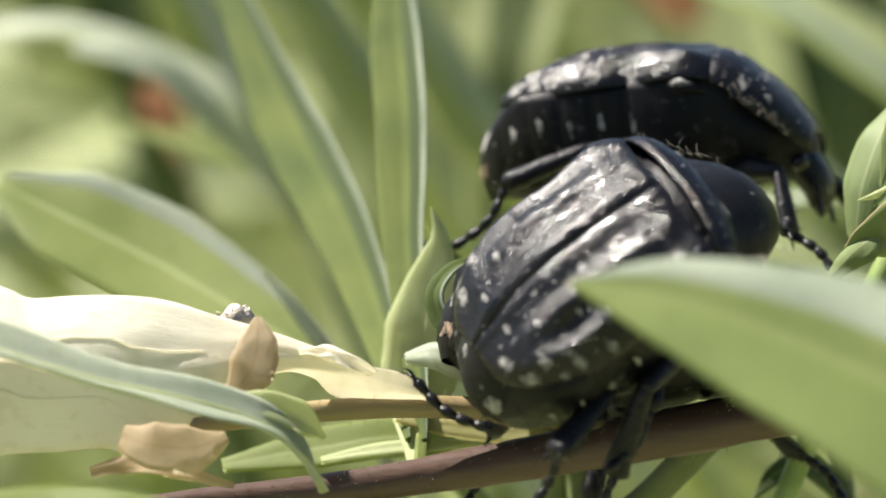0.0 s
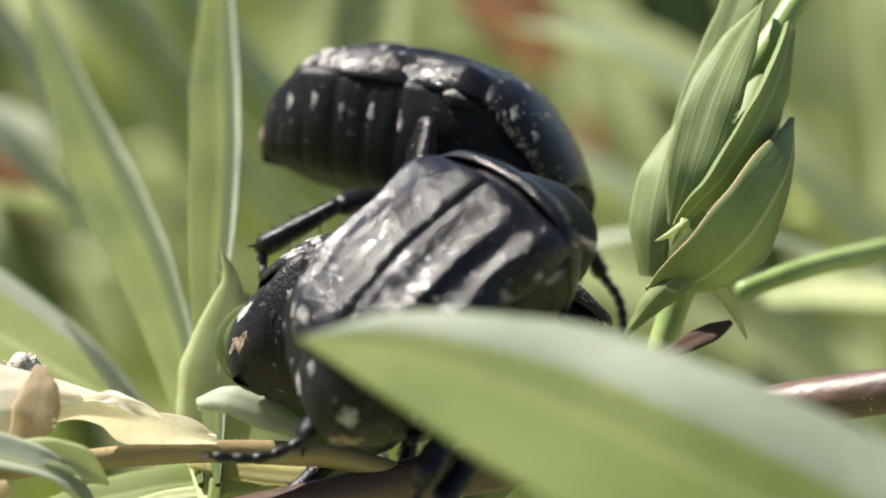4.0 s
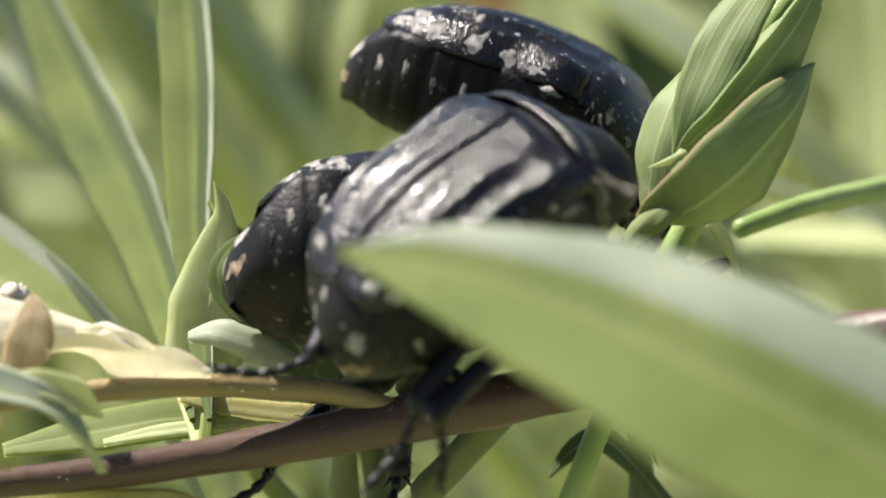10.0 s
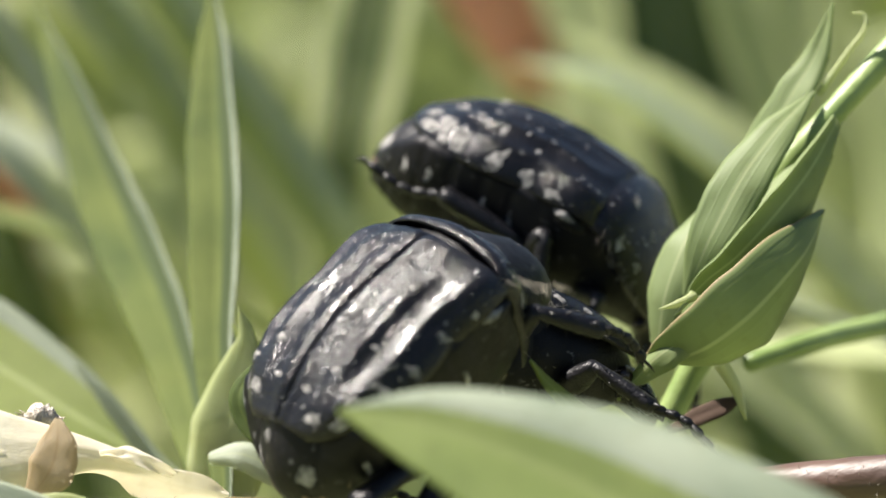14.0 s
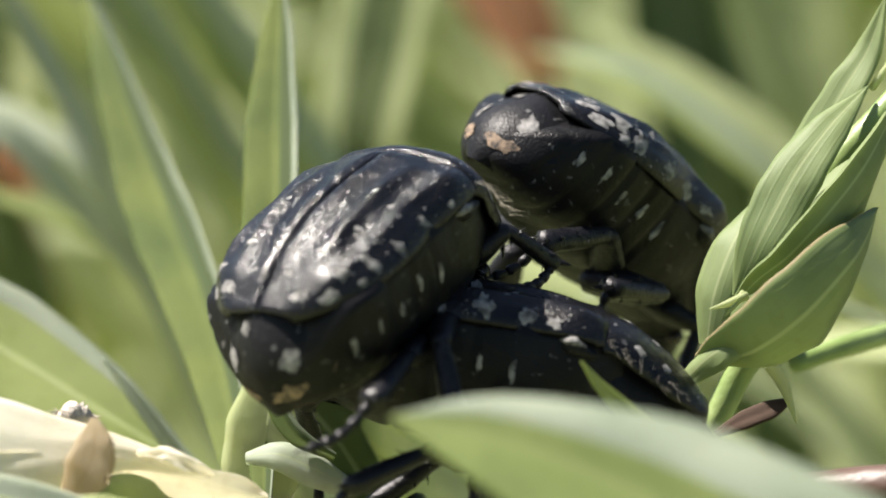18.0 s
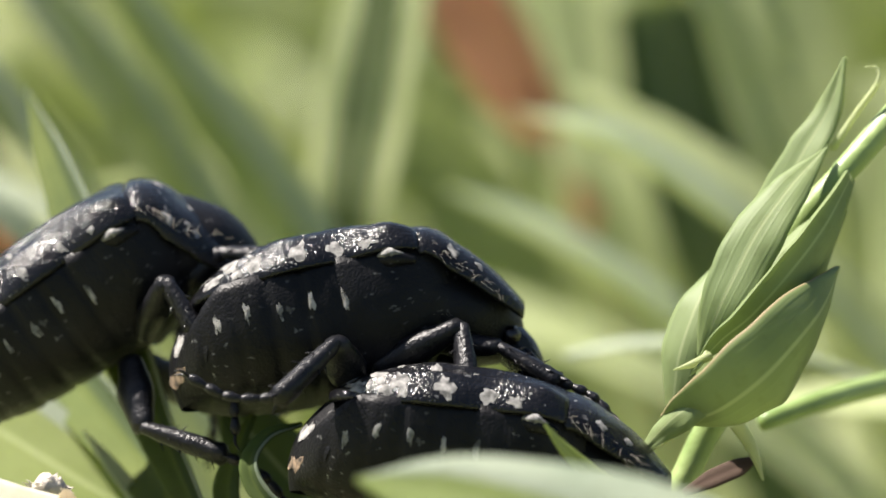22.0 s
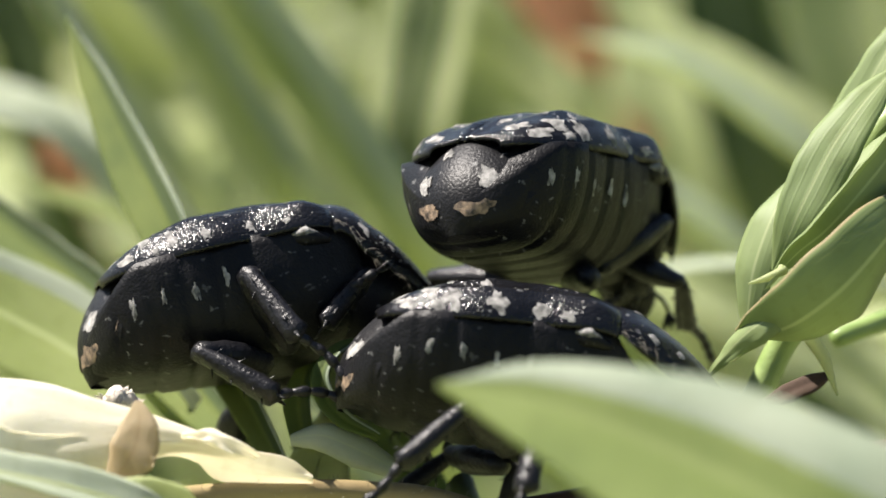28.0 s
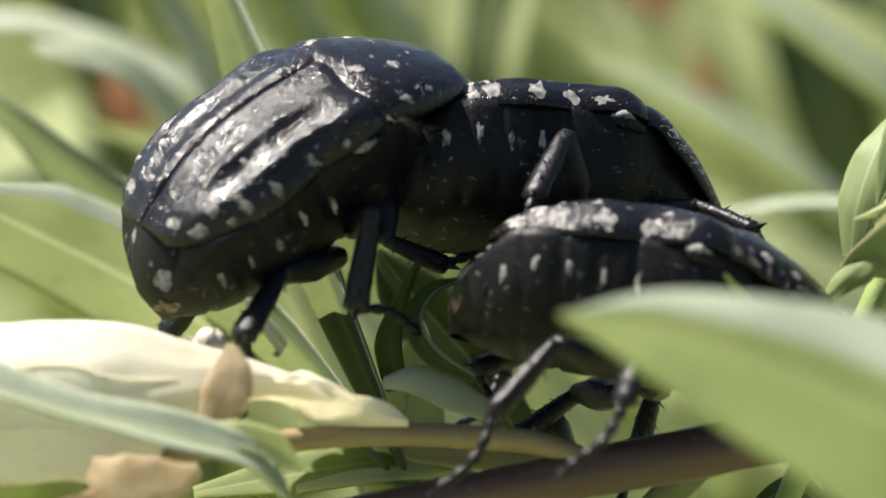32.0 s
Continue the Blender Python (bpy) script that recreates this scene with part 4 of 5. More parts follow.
def patch(fn, x0, a0, lx, la, side, seed, lift=0.018, n=20):
    """A small irregular spot that lies on the surface fn."""
    verts = [fn(x0, a0, side)]
    rim = []
    for ring, f in ((1, 0.55), (2, 1.0)):
        for k in range(n):
            th = 2 * math.pi * k / n
            r = f * (1 + 0.8 * noise.noise(Vector((math.cos(th) * 1.5, math.sin(th) * 1.5, seed * 4.7))) + 0.55 * noise.noise(Vector((math.cos(th) * 4, math.sin(th) * 4, seed * 2.7))))
            rim.append((x0 + lx * r * math.cos(th), min(0.985, max(0.02, a0 + la * r * math.sin(th)))))
    verts += [fn(x, a, side) for x, a in rim]
    c = np.array([0, 0, -0.3])
    out = []
    for k, v in enumerate(verts):
        d = v - c
        d[0] = 0
        d /= np.linalg.norm(d) + 1e-9
        out.append(v + d * (lift if k <= n else lift * 0.35))
    faces = []
    for k in range(n):
        j = (k + 1) % n
        faces.append((0, 1 + k, 1 + j))
        faces.append((1 + k, 1 + n + k, 1 + n + j, 1 + j))
    if side < 0:
        faces = [f[::-1] for f in faces]
    return out, faces


def belly_shape(x, a, side):
    """The underside: a from the flank (0) round to the keel (1); below 0 it closes over the back."""
    s = (x + 4.55) / 7.0
    wide = 2.5 * (1 - max(0, (0.32 - s) / 0.32) ** 1.7) ** 0.5 * (1 - 0.2 * max(0, (s - 0.75) / 0.25) ** 2)
    deep = 1.9 * (1 - 0.26 * max(0, (0.7 - s) / 0.7)) * (1 - 0.25 * max(0, (0.25 - s) / 0.25) ** 2) * (1 - 0.3 * max(0, (s - 0.72) / 0.28) ** 2)
    ring = abs(((s * 8.2) % 1) - 0.5) * 2
    k = 1 - 0.03 * max(0, ring - 0.7) * 3.3 * (1 if s < 0.66 else 0)
    rim = 0.98 - 1.3 * max(0, (-3.0 - x) / 1.5) ** 1.3
    if a < 0:
        return np.array([x, side * wide * max(0.0, 1 + 2.5 * a) * k, rim + 0.5 * min(0.4, -a)])
    th = a * math.pi / 2
    bulge = 1 + 0.012 * noise.noise(Vector((x * 3, a * 4, side)))
    return np.array([x, side * wide * math.cos(th) ** 0.55 * k * bulge, rim - (rim + deep) * math.sin(th) ** 1.05 * k])


def tail_shape(u, v):
    """The tail plate: u across (-1..1), v from the wing cases down (0..1). It slants back and down."""
    if v < 0:  # hidden under the wing cases
        return np.array([-3.5 - 4 * v + 0.5 * u * u, 1.25 * u, 1.05 - 0.3 * u * u])
    w = 2.1 * (1 - 0.42 * (1 - v) ** 3 - 0.72 * v ** 3.2)
    out = 0.55 * math.sin(math.pi * min(1, v * 0.85 + 0.1)) * (1 - 0.7 * u * u)
    return np.array([-3.5 - 0.95 * max(v, 0) ** 0.9 - out + 0.6 * u * u, w * u, 1.2 - 2.45 * v - 0.35 * u * u * (1 - v)])


def build_grid(fn, us, vs):
    n, m = len(us), len(vs)
    verts = [fn(u, v) for u in us for v in vs]
    faces = [(i * m + k, i * m + k + 1, (i + 1) * m + k + 1, (i + 1) * m + k) for i in range(n - 1) for k in range(m - 1)]
    return verts, faces


def scaled(made):
    return [np.array(v) * MM for v in made[0]], made[1], *made[2:]


# place, size along and across, of the white marks on a wing case
SPOTS = ((-3.35, 0.45, 0.13, 0.10), (-3.1, 0.76, 0.18, 0.09), (-2.65, 0.62, 0.13, 0.11), (-2.5, 0.87, 0.11, 0.07), (-2.0, 0.76, 0.15, 0.14), (-1.1, 0.82, 0.15, 0.11), (-0.05, 0.86, 0.13, 0.07), (0.75, 0.9, 0.14, 0.05),
         (-2.15, 0.30, 0.09, 0.045), (-1.25, 0.42, 0.08, 0.035), (-0.3, 0.50, 0.06, 0.03), (-2.85, 0.16, 0.09, 0.045))
STEPS = {
    "front": ((2.9, 1.0, -1.1), (3.5, 2.5, -1.0), (4.7, 2.7, -2.2), (6.0, 2.9, -3.4)),
    "middle": ((0.3, 1.3, -1.7), (0.2, 3.6, -1.2), (-0.2, 4.1, -3.3), (-1.2, 4.4, -5.0)),
    "hind": ((-0.4, 1.4, -2.0), (-1.5, 3.1, -1.7), (-3.1, 3.2, -3.2), (-4.6, 3.3, -4.8)),
}


def limb(parent, side, steps, thick):
    """A leg in three joints: thigh, toothed shin, and a beaded foot with two claws."""
    hip, knee, ankle, toe = (np.array([p[0], p[1] * side, p[2]]) for p in steps)
    mid = (hip + knee) / 2
    thigh = part("leg", scaled(tube([hip, mid, knee], [0.32 * thick, 0.5 * thick, 0.28 * thick], 10, 12, 0.1, 0.8)), LIMB, parent, origin=tuple(hip * MM))
    shin = [tube([knee, knee * 0.55 + ankle * 0.45, ankle], [0.22 * thick, 0.31 * thick, 0.35 * thick], 9, 12, 0.15, 0.75)]
    way = (ankle - knee) / np.linalg.norm(ankle - knee)
    off = np.cross(way, (0.3, 0.2, 1.0))
    off /= np.linalg.norm(off)
    for f, l in ((0.45, 0.35), (0.72, 0.42), (0.97, 0.5)):
        q = knee + (ankle - knee) * f
        shin.append(tube([q, q + (off * 0.7 + way * 0.5) * l * 0.6, q + (off * 0.7 + way * 0.7) * l], [0.12, 0.08, 0.015], 5, 5))
    across = np.cross(way, off)
    for k in range(16):
        q = knee + (ankle - knee) * (0.15 + 0.05 * k)
        d = off * math.cos(k * 2.4) + across * math.sin(k * 2.4)
        shin.append(tube([q + d * 0.2 * thick, q + d * (0.3 * thick + 0.1) + way * 0.14], [0.03, 0.006], 3, 3))
    q = ankle - off * 0.1
    shin.append(tube([q, q + (way - off * 0.6) * 0.35], [0.07, 0.012], 5, 4))
    v, f, _ = joined(*shin)
    lower_leg = part("shin", scaled((v, f)), LIMB, thigh, origin=tuple(knee * MM))
    foot = []
    bow = np.cross(toe - ankle, (0, 1, 0.2)) * 0.12
    line = smooth_line([ankle, (ankle + toe) / 2 + bow, toe], 6)
    for k in range(5):
        foot.append(tube([line[k], line[k] * 0.35 + line[k + 1] * 0.65, line[k + 1]], [0.09, 0.15, 0.085], 7, 6))
    end = line[5] - line[4]
    end /= np.linalg.norm(end)
    cr = np.cross(end, (0.2, 0.1, 1))
    cr /= np.linalg.norm(cr)
    for sg in (1, -1):
        foot.append(tube([toe, toe + end * 0.22 + cr * sg * 0.14, toe + end * 0.3 + cr * sg * 0.16 + np.array([0, 0, -0.14])], [0.05, 0.035, 0.008], 5, 6))
    v, f, _ = joined(*foot)
    foot_part = part("foot", scaled((v, f)), LIMB, thigh, origin=tuple(ankle * MM))
    return thigh, lower_leg, foot_part, (hip, knee, ankle, toe)


def stooped(points, stoop):
    """The fore body bowed down by so many degrees."""
    out = []
    for p in points:
        a = radians(stoop) * max(0.0, min(1.0, (p[0] - 1.75) / 1.0))
        dx, dz = p[0] - 1.9, p[2] - 0.9
        if a:
            dx, dz = dx * math.cos(a) + dz * math.sin(a), dz * math.cos(a) - dx * math.sin(a)
        out.append(np.array([1.9 + dx, p[1], 0.9 + dz]))
    return out


def beetle(label, seed, spotted, stoop):
    """One spotted flower beetle, with its legs by name and side; stoop: how far its fore body bows."""

    def bowed(made):
        return scaled((stooped(made[0], stoop), *made[1:]))

    top = new("beetle")
    tagged(top, label, "beetle", "spotted flower beetles")
    rng = random.Random(seed)
    xs = list(np.linspace(-3.8, 1.95, 40))
    aa = list(np.linspace(0.0, 1, 36))
    for side in (1, -1):
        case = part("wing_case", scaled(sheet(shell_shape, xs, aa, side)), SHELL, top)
        for k, (x, a, lx, la) in enumerate(SPOTS):
            part("spot", scaled(patch(shell_shape, x + rng.uniform(-0.1, 0.1), a, lx * spotted * rng.uniform(0.8, 1.2), la * spotted ** 0.7, side, k + seed * 20)), CHALK, case, "chalk-white spot")
        flecks = []
        for k in range(34):
            x, a = rng.uniform(-3.6, 1.5), rng.random() ** 0.6 * 0.95 + 0.03
            flecks.append(patch(shell_shape, x, a, rng.uniform(0.015, 0.04), rng.uniform(0.006, 0.014), side, k + seed * 70, 0.01, 7))
        v, f, _ = joined(*flecks)
        tagged(part("speckling", scaled((v, f)), CHALK, case, "tiny scattered chalk-white specks"), kind="stuff")
        # plate that shows beside the shoulder, with a pale mark
        plate = part("shoulder_plate", scaled(tube([(0.75, 2.3 * side, 0.72), (1.2, 2.42 * side, 0.66), (1.75, 2.36 * side, 0.52)], [0.08, 0.24, 0.1], 10, 12, 0.1, 1.0)), BELLY, top)
        part("spot", scaled(tube([(0.85, 2.46 * side, 0.78), (1.15, 2.58 * side, 0.76), (1.5, 2.5 * side, 0.68)], [0.03, 0.14, 0.04], 10, 10, 0.5, 0.9)), CHALK, plate, "chalk-white mark")
    xs2, aa2 = list(np.linspace(1.9, 4.7, 18)), list(np.linspace(-1, 1, 30))
    shield = part("pronotum", bowed(sheet(lambda x, a, s: shield_shape(x, abs(a), math.copysign(1, a)), xs2, aa2, 1)), SHELL, top, "domed black neck shield")
    for side in (1, -1):
        for k, (x, a, lx, la) in enumerate(((2.5, 0.3, 0.1, 0.05), (3.2, 0.32, 0.1, 0.05), (2.8, 0.8, 0.14, 0.06), (3.5, 0.75, 0.1, 0.05))):
            part("spot", bowed(patch(shield_shape, x, a, lx, la, side, k + 60 + seed)), CHALK, shield, "chalk-white spot")
    tri = build_grid(lambda u, v: np.array([2.02 - 1.15 * v, u * 0.66 * (1 - v), 1.72 + 0.27 * v + 0.03 * math.sin(math.pi * v) - 0.05 * abs(u)]), list(np.linspace(-1, 1, 7)), list(np.linspace(0, 1, 6)))
    part("scutellum", scaled(tri), SHELL, top)
    # underside, in one closed skin
    bx, ba = list(np.linspace(-4.55, 2.45, 58)), [-1.4, -1.2] + list(np.linspace(-1, 1, 31)) + [1.2, 1.4]
    hull = build_grid(lambda x, a: belly_shape(x, 1 - abs(a), math.copysign(1, a)), bx, ba)
    belly = part("belly", scaled(hull), BELLY, top, "glossy black ringed underside")
    for side in (1, -1):
        for k, x in enumerate((-3.3, -2.55, -1.75, -0.95, -0.15)):
            part("spot", scaled(patch(belly_shape, x, 0.22 + 0.05 * rng.random(), 0.07, 0.06, side, k * 3 + 90 + seed)), CHALK, belly, "chalk-white flank spot")
    chest = tube([(0.6, 0, -0.2), (2.2, 0, -0.05), (3.7, 0, -0.1), (4.6, 0, -0.3)], [1.9, 2.12, 1.6, 0.8], 20, 20, 0.03, 0.78)
    part("chest", bowed(chest), BELLY, top)
    tail = build_grid(tail_shape, list(np.linspace(-1, 1, 19)), [-0.25, -0.1] + list(np.linspace(0, 1, 15)))
    plate = part("tail_plate", scaled(tail), BELLY, top, "black tail plate with ochre and white marks")
    for k, (u, v, lu, lv, mat) in enumerate(((0.5, 0.42, 0.13, 0.11, CHALK), (-0.5, 0.42, 0.13, 0.11, CHALK), (0.52, 0.74, 0.30, 0.085, OCHRE), (-0.52, 0.74, 0.30, 0.085, OCHRE), (0.84, 0.5, 0.08, 0.16, OCHRE), (-0.84, 0.5, 0.08, 0.16, OCHRE), (0.25, 0.14, 0.10, 0.05, CHALK))):
        fn = lambda x, a, s: tail_shape(x, a)
        verts, faces = patch(fn, u, v, lu, lv, 1, k + 30 + seed, 0)
        part("spot", scaled(([p + np.array([-0.03, 0, 0]) for p in verts], faces)), mat, plate, "ochre mark" if mat is OCHRE else "chalk-white mark")
    head = part("head", bowed(tube([(4.1, 0, -0.2), (4.7, 0, -0.45), (5.15, 0, -0.85), (5.35, 0, -1.3)], [0.75, 0.85, 0.72, 0.45], 14, 14, 0.05, 0.6)), SHELL, top)
    for side in (1, -1):
        part("eye", bowed(tube([(4.45, 0.62 * side, -0.35), (4.6, 0.8 * side, -0.4), (4.75, 0.72 * side, -0.45)], [0.15, 0.27, 0.15], 9, 9)), EYE, head)
        feel = [tube([(4.95, 0.6 * side, -0.6), (5.2, 0.9 * side, -0.8), (5.4, 1.05 * side, -1.05)], [0.06, 0.05, 0.05], 6, 8)]
        for sp in (-0.12, 0.0, 0.12):
            feel.append(tube([(5.4, 1.05 * side, -1.05), (5.5, 1.1 * side + sp, -1.3), (5.6, 1.1 * side + sp * 1.8, -1.5)], [0.04, 0.08, 0.05], 6, 7, 0, 0.5))
        v, f, _ = joined(*feel)
        part("antenna", bowed((v, f)), LIMB, head)
    # pale bristles along the neck shield and the chest
    hairs = []
    for k in range(100):
        side = rng.choice((1, -1))
        if k < 60:
            p = shield_shape(rng.uniform(2.0, 4.3), rng.uniform(0.88, 1.0), side)
        else:
            p = np.array([rng.uniform(0.6, 3.4), side * rng.uniform(1.2, 1.7), rng.uniform(-1.4, -0.3)])
        d = np.array([rng.uniform(-0.3, 0.5), side * 1.0, rng.uniform(-0.9, 0.3)])
        d /= np.linalg.norm(d)
        l = rng.uniform(0.2, 0.42)
        hairs.append(tube([p - d * 0.1, p + d * l * 0.5, p + d * l + np.array([0.1, 0, -0.06])], [0.0045, 0.0035, 0.0015], 3, 4))
    v, f, _ = joined(*hairs)
    tagged(part("bristles", bowed((v, f)), HAIR, top, "short pale bristles"), kind="stuff")
    legs = {}
    for where in ("front", "middle", "hind"):
        for side in (1, -1):
            legs[where, side] = limb(top, side, stooped(STEPS[where], stoop) if where == "front" else STEPS[where], {"front": 0.85, "middle": 0.95, "hind": 1.08}[where])
    return top, legs, (shield, head)


def body_pose(c, ahead, back):
    """The pose of a beetle whose middle is at c, with the way it heads and the way its back looks."""
    x = turn_of(*ahead).normalized()
    z = turn_of(*back)
    z = (z - x * z.dot(x)).normalized()
    m = Matrix((x, z.cross(x), z)).transposed().to_4x4()
    return Matrix.Translation(spot(*c)) @ m


UPPER = [
    (0, (2.54, 1.03, 4.00), (0.971, 0.132, -0.198), (-0.115, 0.989, 0.098)),
    (1, (4.43, 2.19, 4.00), (0.880, -0.089, 0.466), (-0.191, 0.833, 0.519)),
    (2, (4.62, 1.81, 4.00), (0.957, -0.282, -0.073), (0.265, 0.947, -0.183)),
    (3, (1.90, 1.83, 4.00), (0.964, -0.130, -0.233), (0.162, 0.979, 0.123)),
    (6, (3.69, 1.52, 4.00), (0.781, -0.377, -0.498), (0.459, 0.887, 0.047)),
    (7, (4.76, 1.60, 4.00), (0.771, -0.479, -0.419), (0.515, 0.857, -0.033)),
    (8, (5.65, 0.63, 4.00), (0.808, -0.504, -0.304), (0.486, 0.863, -0.140)),
    (9, (5.18, 0.84, 4.00), (0.836, -0.484, -0.259), (0.455, 0.875, -0.165)),
    (11, (4.11, 0.85, 4.00), (0.950, -0.196, -0.245), (0.186, 0.981, -0.062)),
    (12, (4.46, 1.48, 4.00), (0.925, -0.309, -0.222), (0.261, 0.940, -0.220)),
    (13, (4.13, 1.66, 4.00), (0.892, -0.372, -0.259), (0.329, 0.924, -0.194)),
    (16, (5.53, 1.41, 4.00), (0.884, -0.464, -0.056), (0.393, 0.803, -0.447)),
    (17, (4.97, 1.63, 4.00), (0.655, -0.454, 0.604), (0.660, 0.733, -0.165)),
    (18, (4.97, 1.49, 4.00), (0.618, -0.490, 0.615), (0.524, 0.840, 0.142)),
    (19, (4.05, 2.25, 3.00), (0.850, -0.320, 0.420), (0.284, 0.944, 0.170)),
    (20, (2.63, 0.49, 2.00), (0.984, -0.059, -0.167), (0.101, 0.962, 0.254)),
    (21, (2.02, 0.97, 2.00), (0.895, -0.072, 0.440), (-0.090, 0.938, 0.336)),
    (22, (-0.66, 0.20, 0.30), (0.970, 0.225, 0.095), (-0.243, 0.929, 0.280)),
    (23, (0.03, 0.05, 0.30), (0.965, 0.135, 0.225), (-0.196, 0.940, 0.278)),
    (24, (-0.56, 0.19, 0.30), (0.700, 0.080, 0.710), (-0.385, 0.866, 0.319)),
    (25, (-0.29, -0.28, 0.30), (0.716, 0.179, 0.675), (-0.568, 0.712, 0.414)),
    (28, (2.48, 1.00, 2.00), (0.532, -0.104, 0.840), (-0.049, 0.987, 0.153)),
    (29, (1.73, 1.33, 2.00), (0.445, -0.097, 0.890), (0.003, 0.994, 0.107)),
    (30, (2.15, 0.90, 2.00), (0.900, -0.170, 0.400), (0.110, 0.940, 0.320)),
    (31, (2.42, 0.50, 2.00), (0.945, -0.200, 0.260), (0.160, 0.925, 0.350)),
    (32, (0.05, -0.00, 2.00), (0.933, -0.059, 0.356), (-0.084, 0.923, 0.375)),
]
FRONT = [
    (0, (1.39, -2.58, -6.50), (0.785, 0.620, -0.008), (-0.403, 0.501, -0.766)),
    (1, (1.30, -2.58, -6.50), (0.758, 0.643, 0.109), (-0.367, 0.560, -0.743)),
    (2, (2.87, -2.06, -6.50), (0.839, 0.482, 0.254), (-0.224, 0.730, -0.646)),
    (3, (2.85, -2.15, -6.50), (0.782, 0.552, 0.288), (-0.217, 0.674, -0.706)),
    (6, (2.03, -1.37, -6.50), (0.612, 0.732, 0.301), (-0.392, 0.611, -0.688)),
    (7, (2.21, -1.42, -6.50), (0.701, 0.639, 0.317), (-0.376, 0.709, -0.597)),
    (8, (3.24, -2.32, -6.50), (0.789, 0.522, 0.323), (-0.266, 0.765, -0.586)),
    (9, (3.33, -2.26, -6.50), (0.769, 0.600, 0.218), (-0.379, 0.704, -0.601)),
    (11, (2.95, -1.94, -6.50), (0.789, 0.563, 0.244), (-0.328, 0.723, -0.609)),
    (12, (2.97, -1.90, -6.50), (0.810, 0.537, 0.235), (-0.319, 0.740, -0.592)),
    (13, (1.56, -1.50, -6.50), (0.623, 0.713, 0.323), (-0.448, 0.663, -0.600)),
    (16, (0.62, -2.10, -6.50), (0.693, 0.684, 0.227), (-0.482, 0.674, -0.560)),
    (17, (-0.42, -0.55, -4.00), (0.518, 0.761, 0.390), (-0.500, 0.639, -0.585)),
    (18, (-0.96, 0.10, -3.00), (0.546, 0.574, 0.611), (-0.383, 0.819, -0.427)),
    (19, (-1.82, -0.06, -3.00), (0.627, 0.686, 0.368), (-0.617, 0.726, -0.303)),
    (20, (-3.61, -1.07, 0.00), (0.521, 0.817, 0.246), (-0.803, 0.567, -0.182)),
    (21, (-3.50, 1.95, 1.00), (0.610, 0.750, 0.250), (-0.775, 0.625, 0.080)),
    (22, (-6.92, 0.99, 2.60), (0.808, 0.589, -0.019), (-0.589, 0.808, 0.039)),
    (23, (-5.58, 1.79, 2.60), (0.751, 0.420, 0.509), (-0.440, 0.894, -0.090)),
    (24, (-5.07, 1.75, 2.60), (0.35, -0.33, 0.88), (0.15, 0.93, 0.33)),
    (25, (-5.15, 1.09, 2.60), (0.904, 0.373, 0.207), (-0.411, 0.892, 0.189)),
    (28, (-4.71, -1.43, 1.00), (0.95, 0.22, 0.2), (-0.27, 0.93, 0.25)),
    (29, (-5.07, -1.06, 1.00), (0.909, 0.269, 0.317), (-0.390, 0.814, 0.430)),
    (30, (-5.55, -1.39, 1.00), (0.865, 0.247, 0.437), (-0.434, 0.805, 0.405)),
    (31, (-5.34, -0.77, 0.00), (0.942, 0.307, -0.138), (-0.268, 0.933, 0.241)),
    (32, (-6.09, 0.36, -0.50), (0.757, 0.599, 0.261), (-0.399, 0.740, -0.542)),
]
LOWER = [
    (0, (1.67, -3.87, -1.80), (0.991, -0.063, 0.115), (0.021, 0.942, 0.334)),
    (2, (1.67, -3.87, -1.80), (0.991, -0.063, 0.115), (0.021, 0.942, 0.334)),
    (3, (1.75, -3.43, -1.80), (0.988, -0.054, 0.143), (-0.017, 0.890, 0.456)),
    (6, (1.38, -2.95, -1.80), (0.986, 0.041, 0.163), (-0.108, 0.897, 0.428)),
    (9, (1.64, -3.02, -1.80), (0.984, 0.004, 0.177), (-0.101, 0.833, 0.543)),
    (11, (1.69, -3.13, -1.80), (0.988, -0.046, 0.150), (-0.047, 0.824, 0.565)),
    (13, (1.81, -2.31, -1.80), (0.984, 0.101, 0.148), (-0.152, 0.906, 0.395)),
    (19, (2.76, -2.75, -1.80), (0.989, -0.142, -0.046), (0.147, 0.980, 0.137)),
    (21, (2.47, -2.99, -1.80), (0.996, -0.088, 0.019), (0.084, 0.985, 0.152)),
    (23, (2.72, -3.11, -1.80), (0.993, -0.098, -0.065), (0.109, 0.975, 0.193)),
    (25, (2.61, -3.11, -1.80), (0.993, -0.051, -0.108), (0.073, 0.976, 0.206)),
    (28, (1.99, -3.15, -1.80), (0.996, -0.086, 0.040), (0.077, 0.978, 0.192)),
    (30, (2.19, -2.61, -1.80), (0.997, -0.057, 0.055), (0.053, 0.997, 0.057)),
    (31, (2.34, -2.83, -1.80), (0.988, -0.101, -0.115), (0.124, 0.969, 0.213)),
    (32, (2.43, -2.82, -1.80), (0.992, -0.087, -0.086), (0.107, 0.962, 0.253)),
]

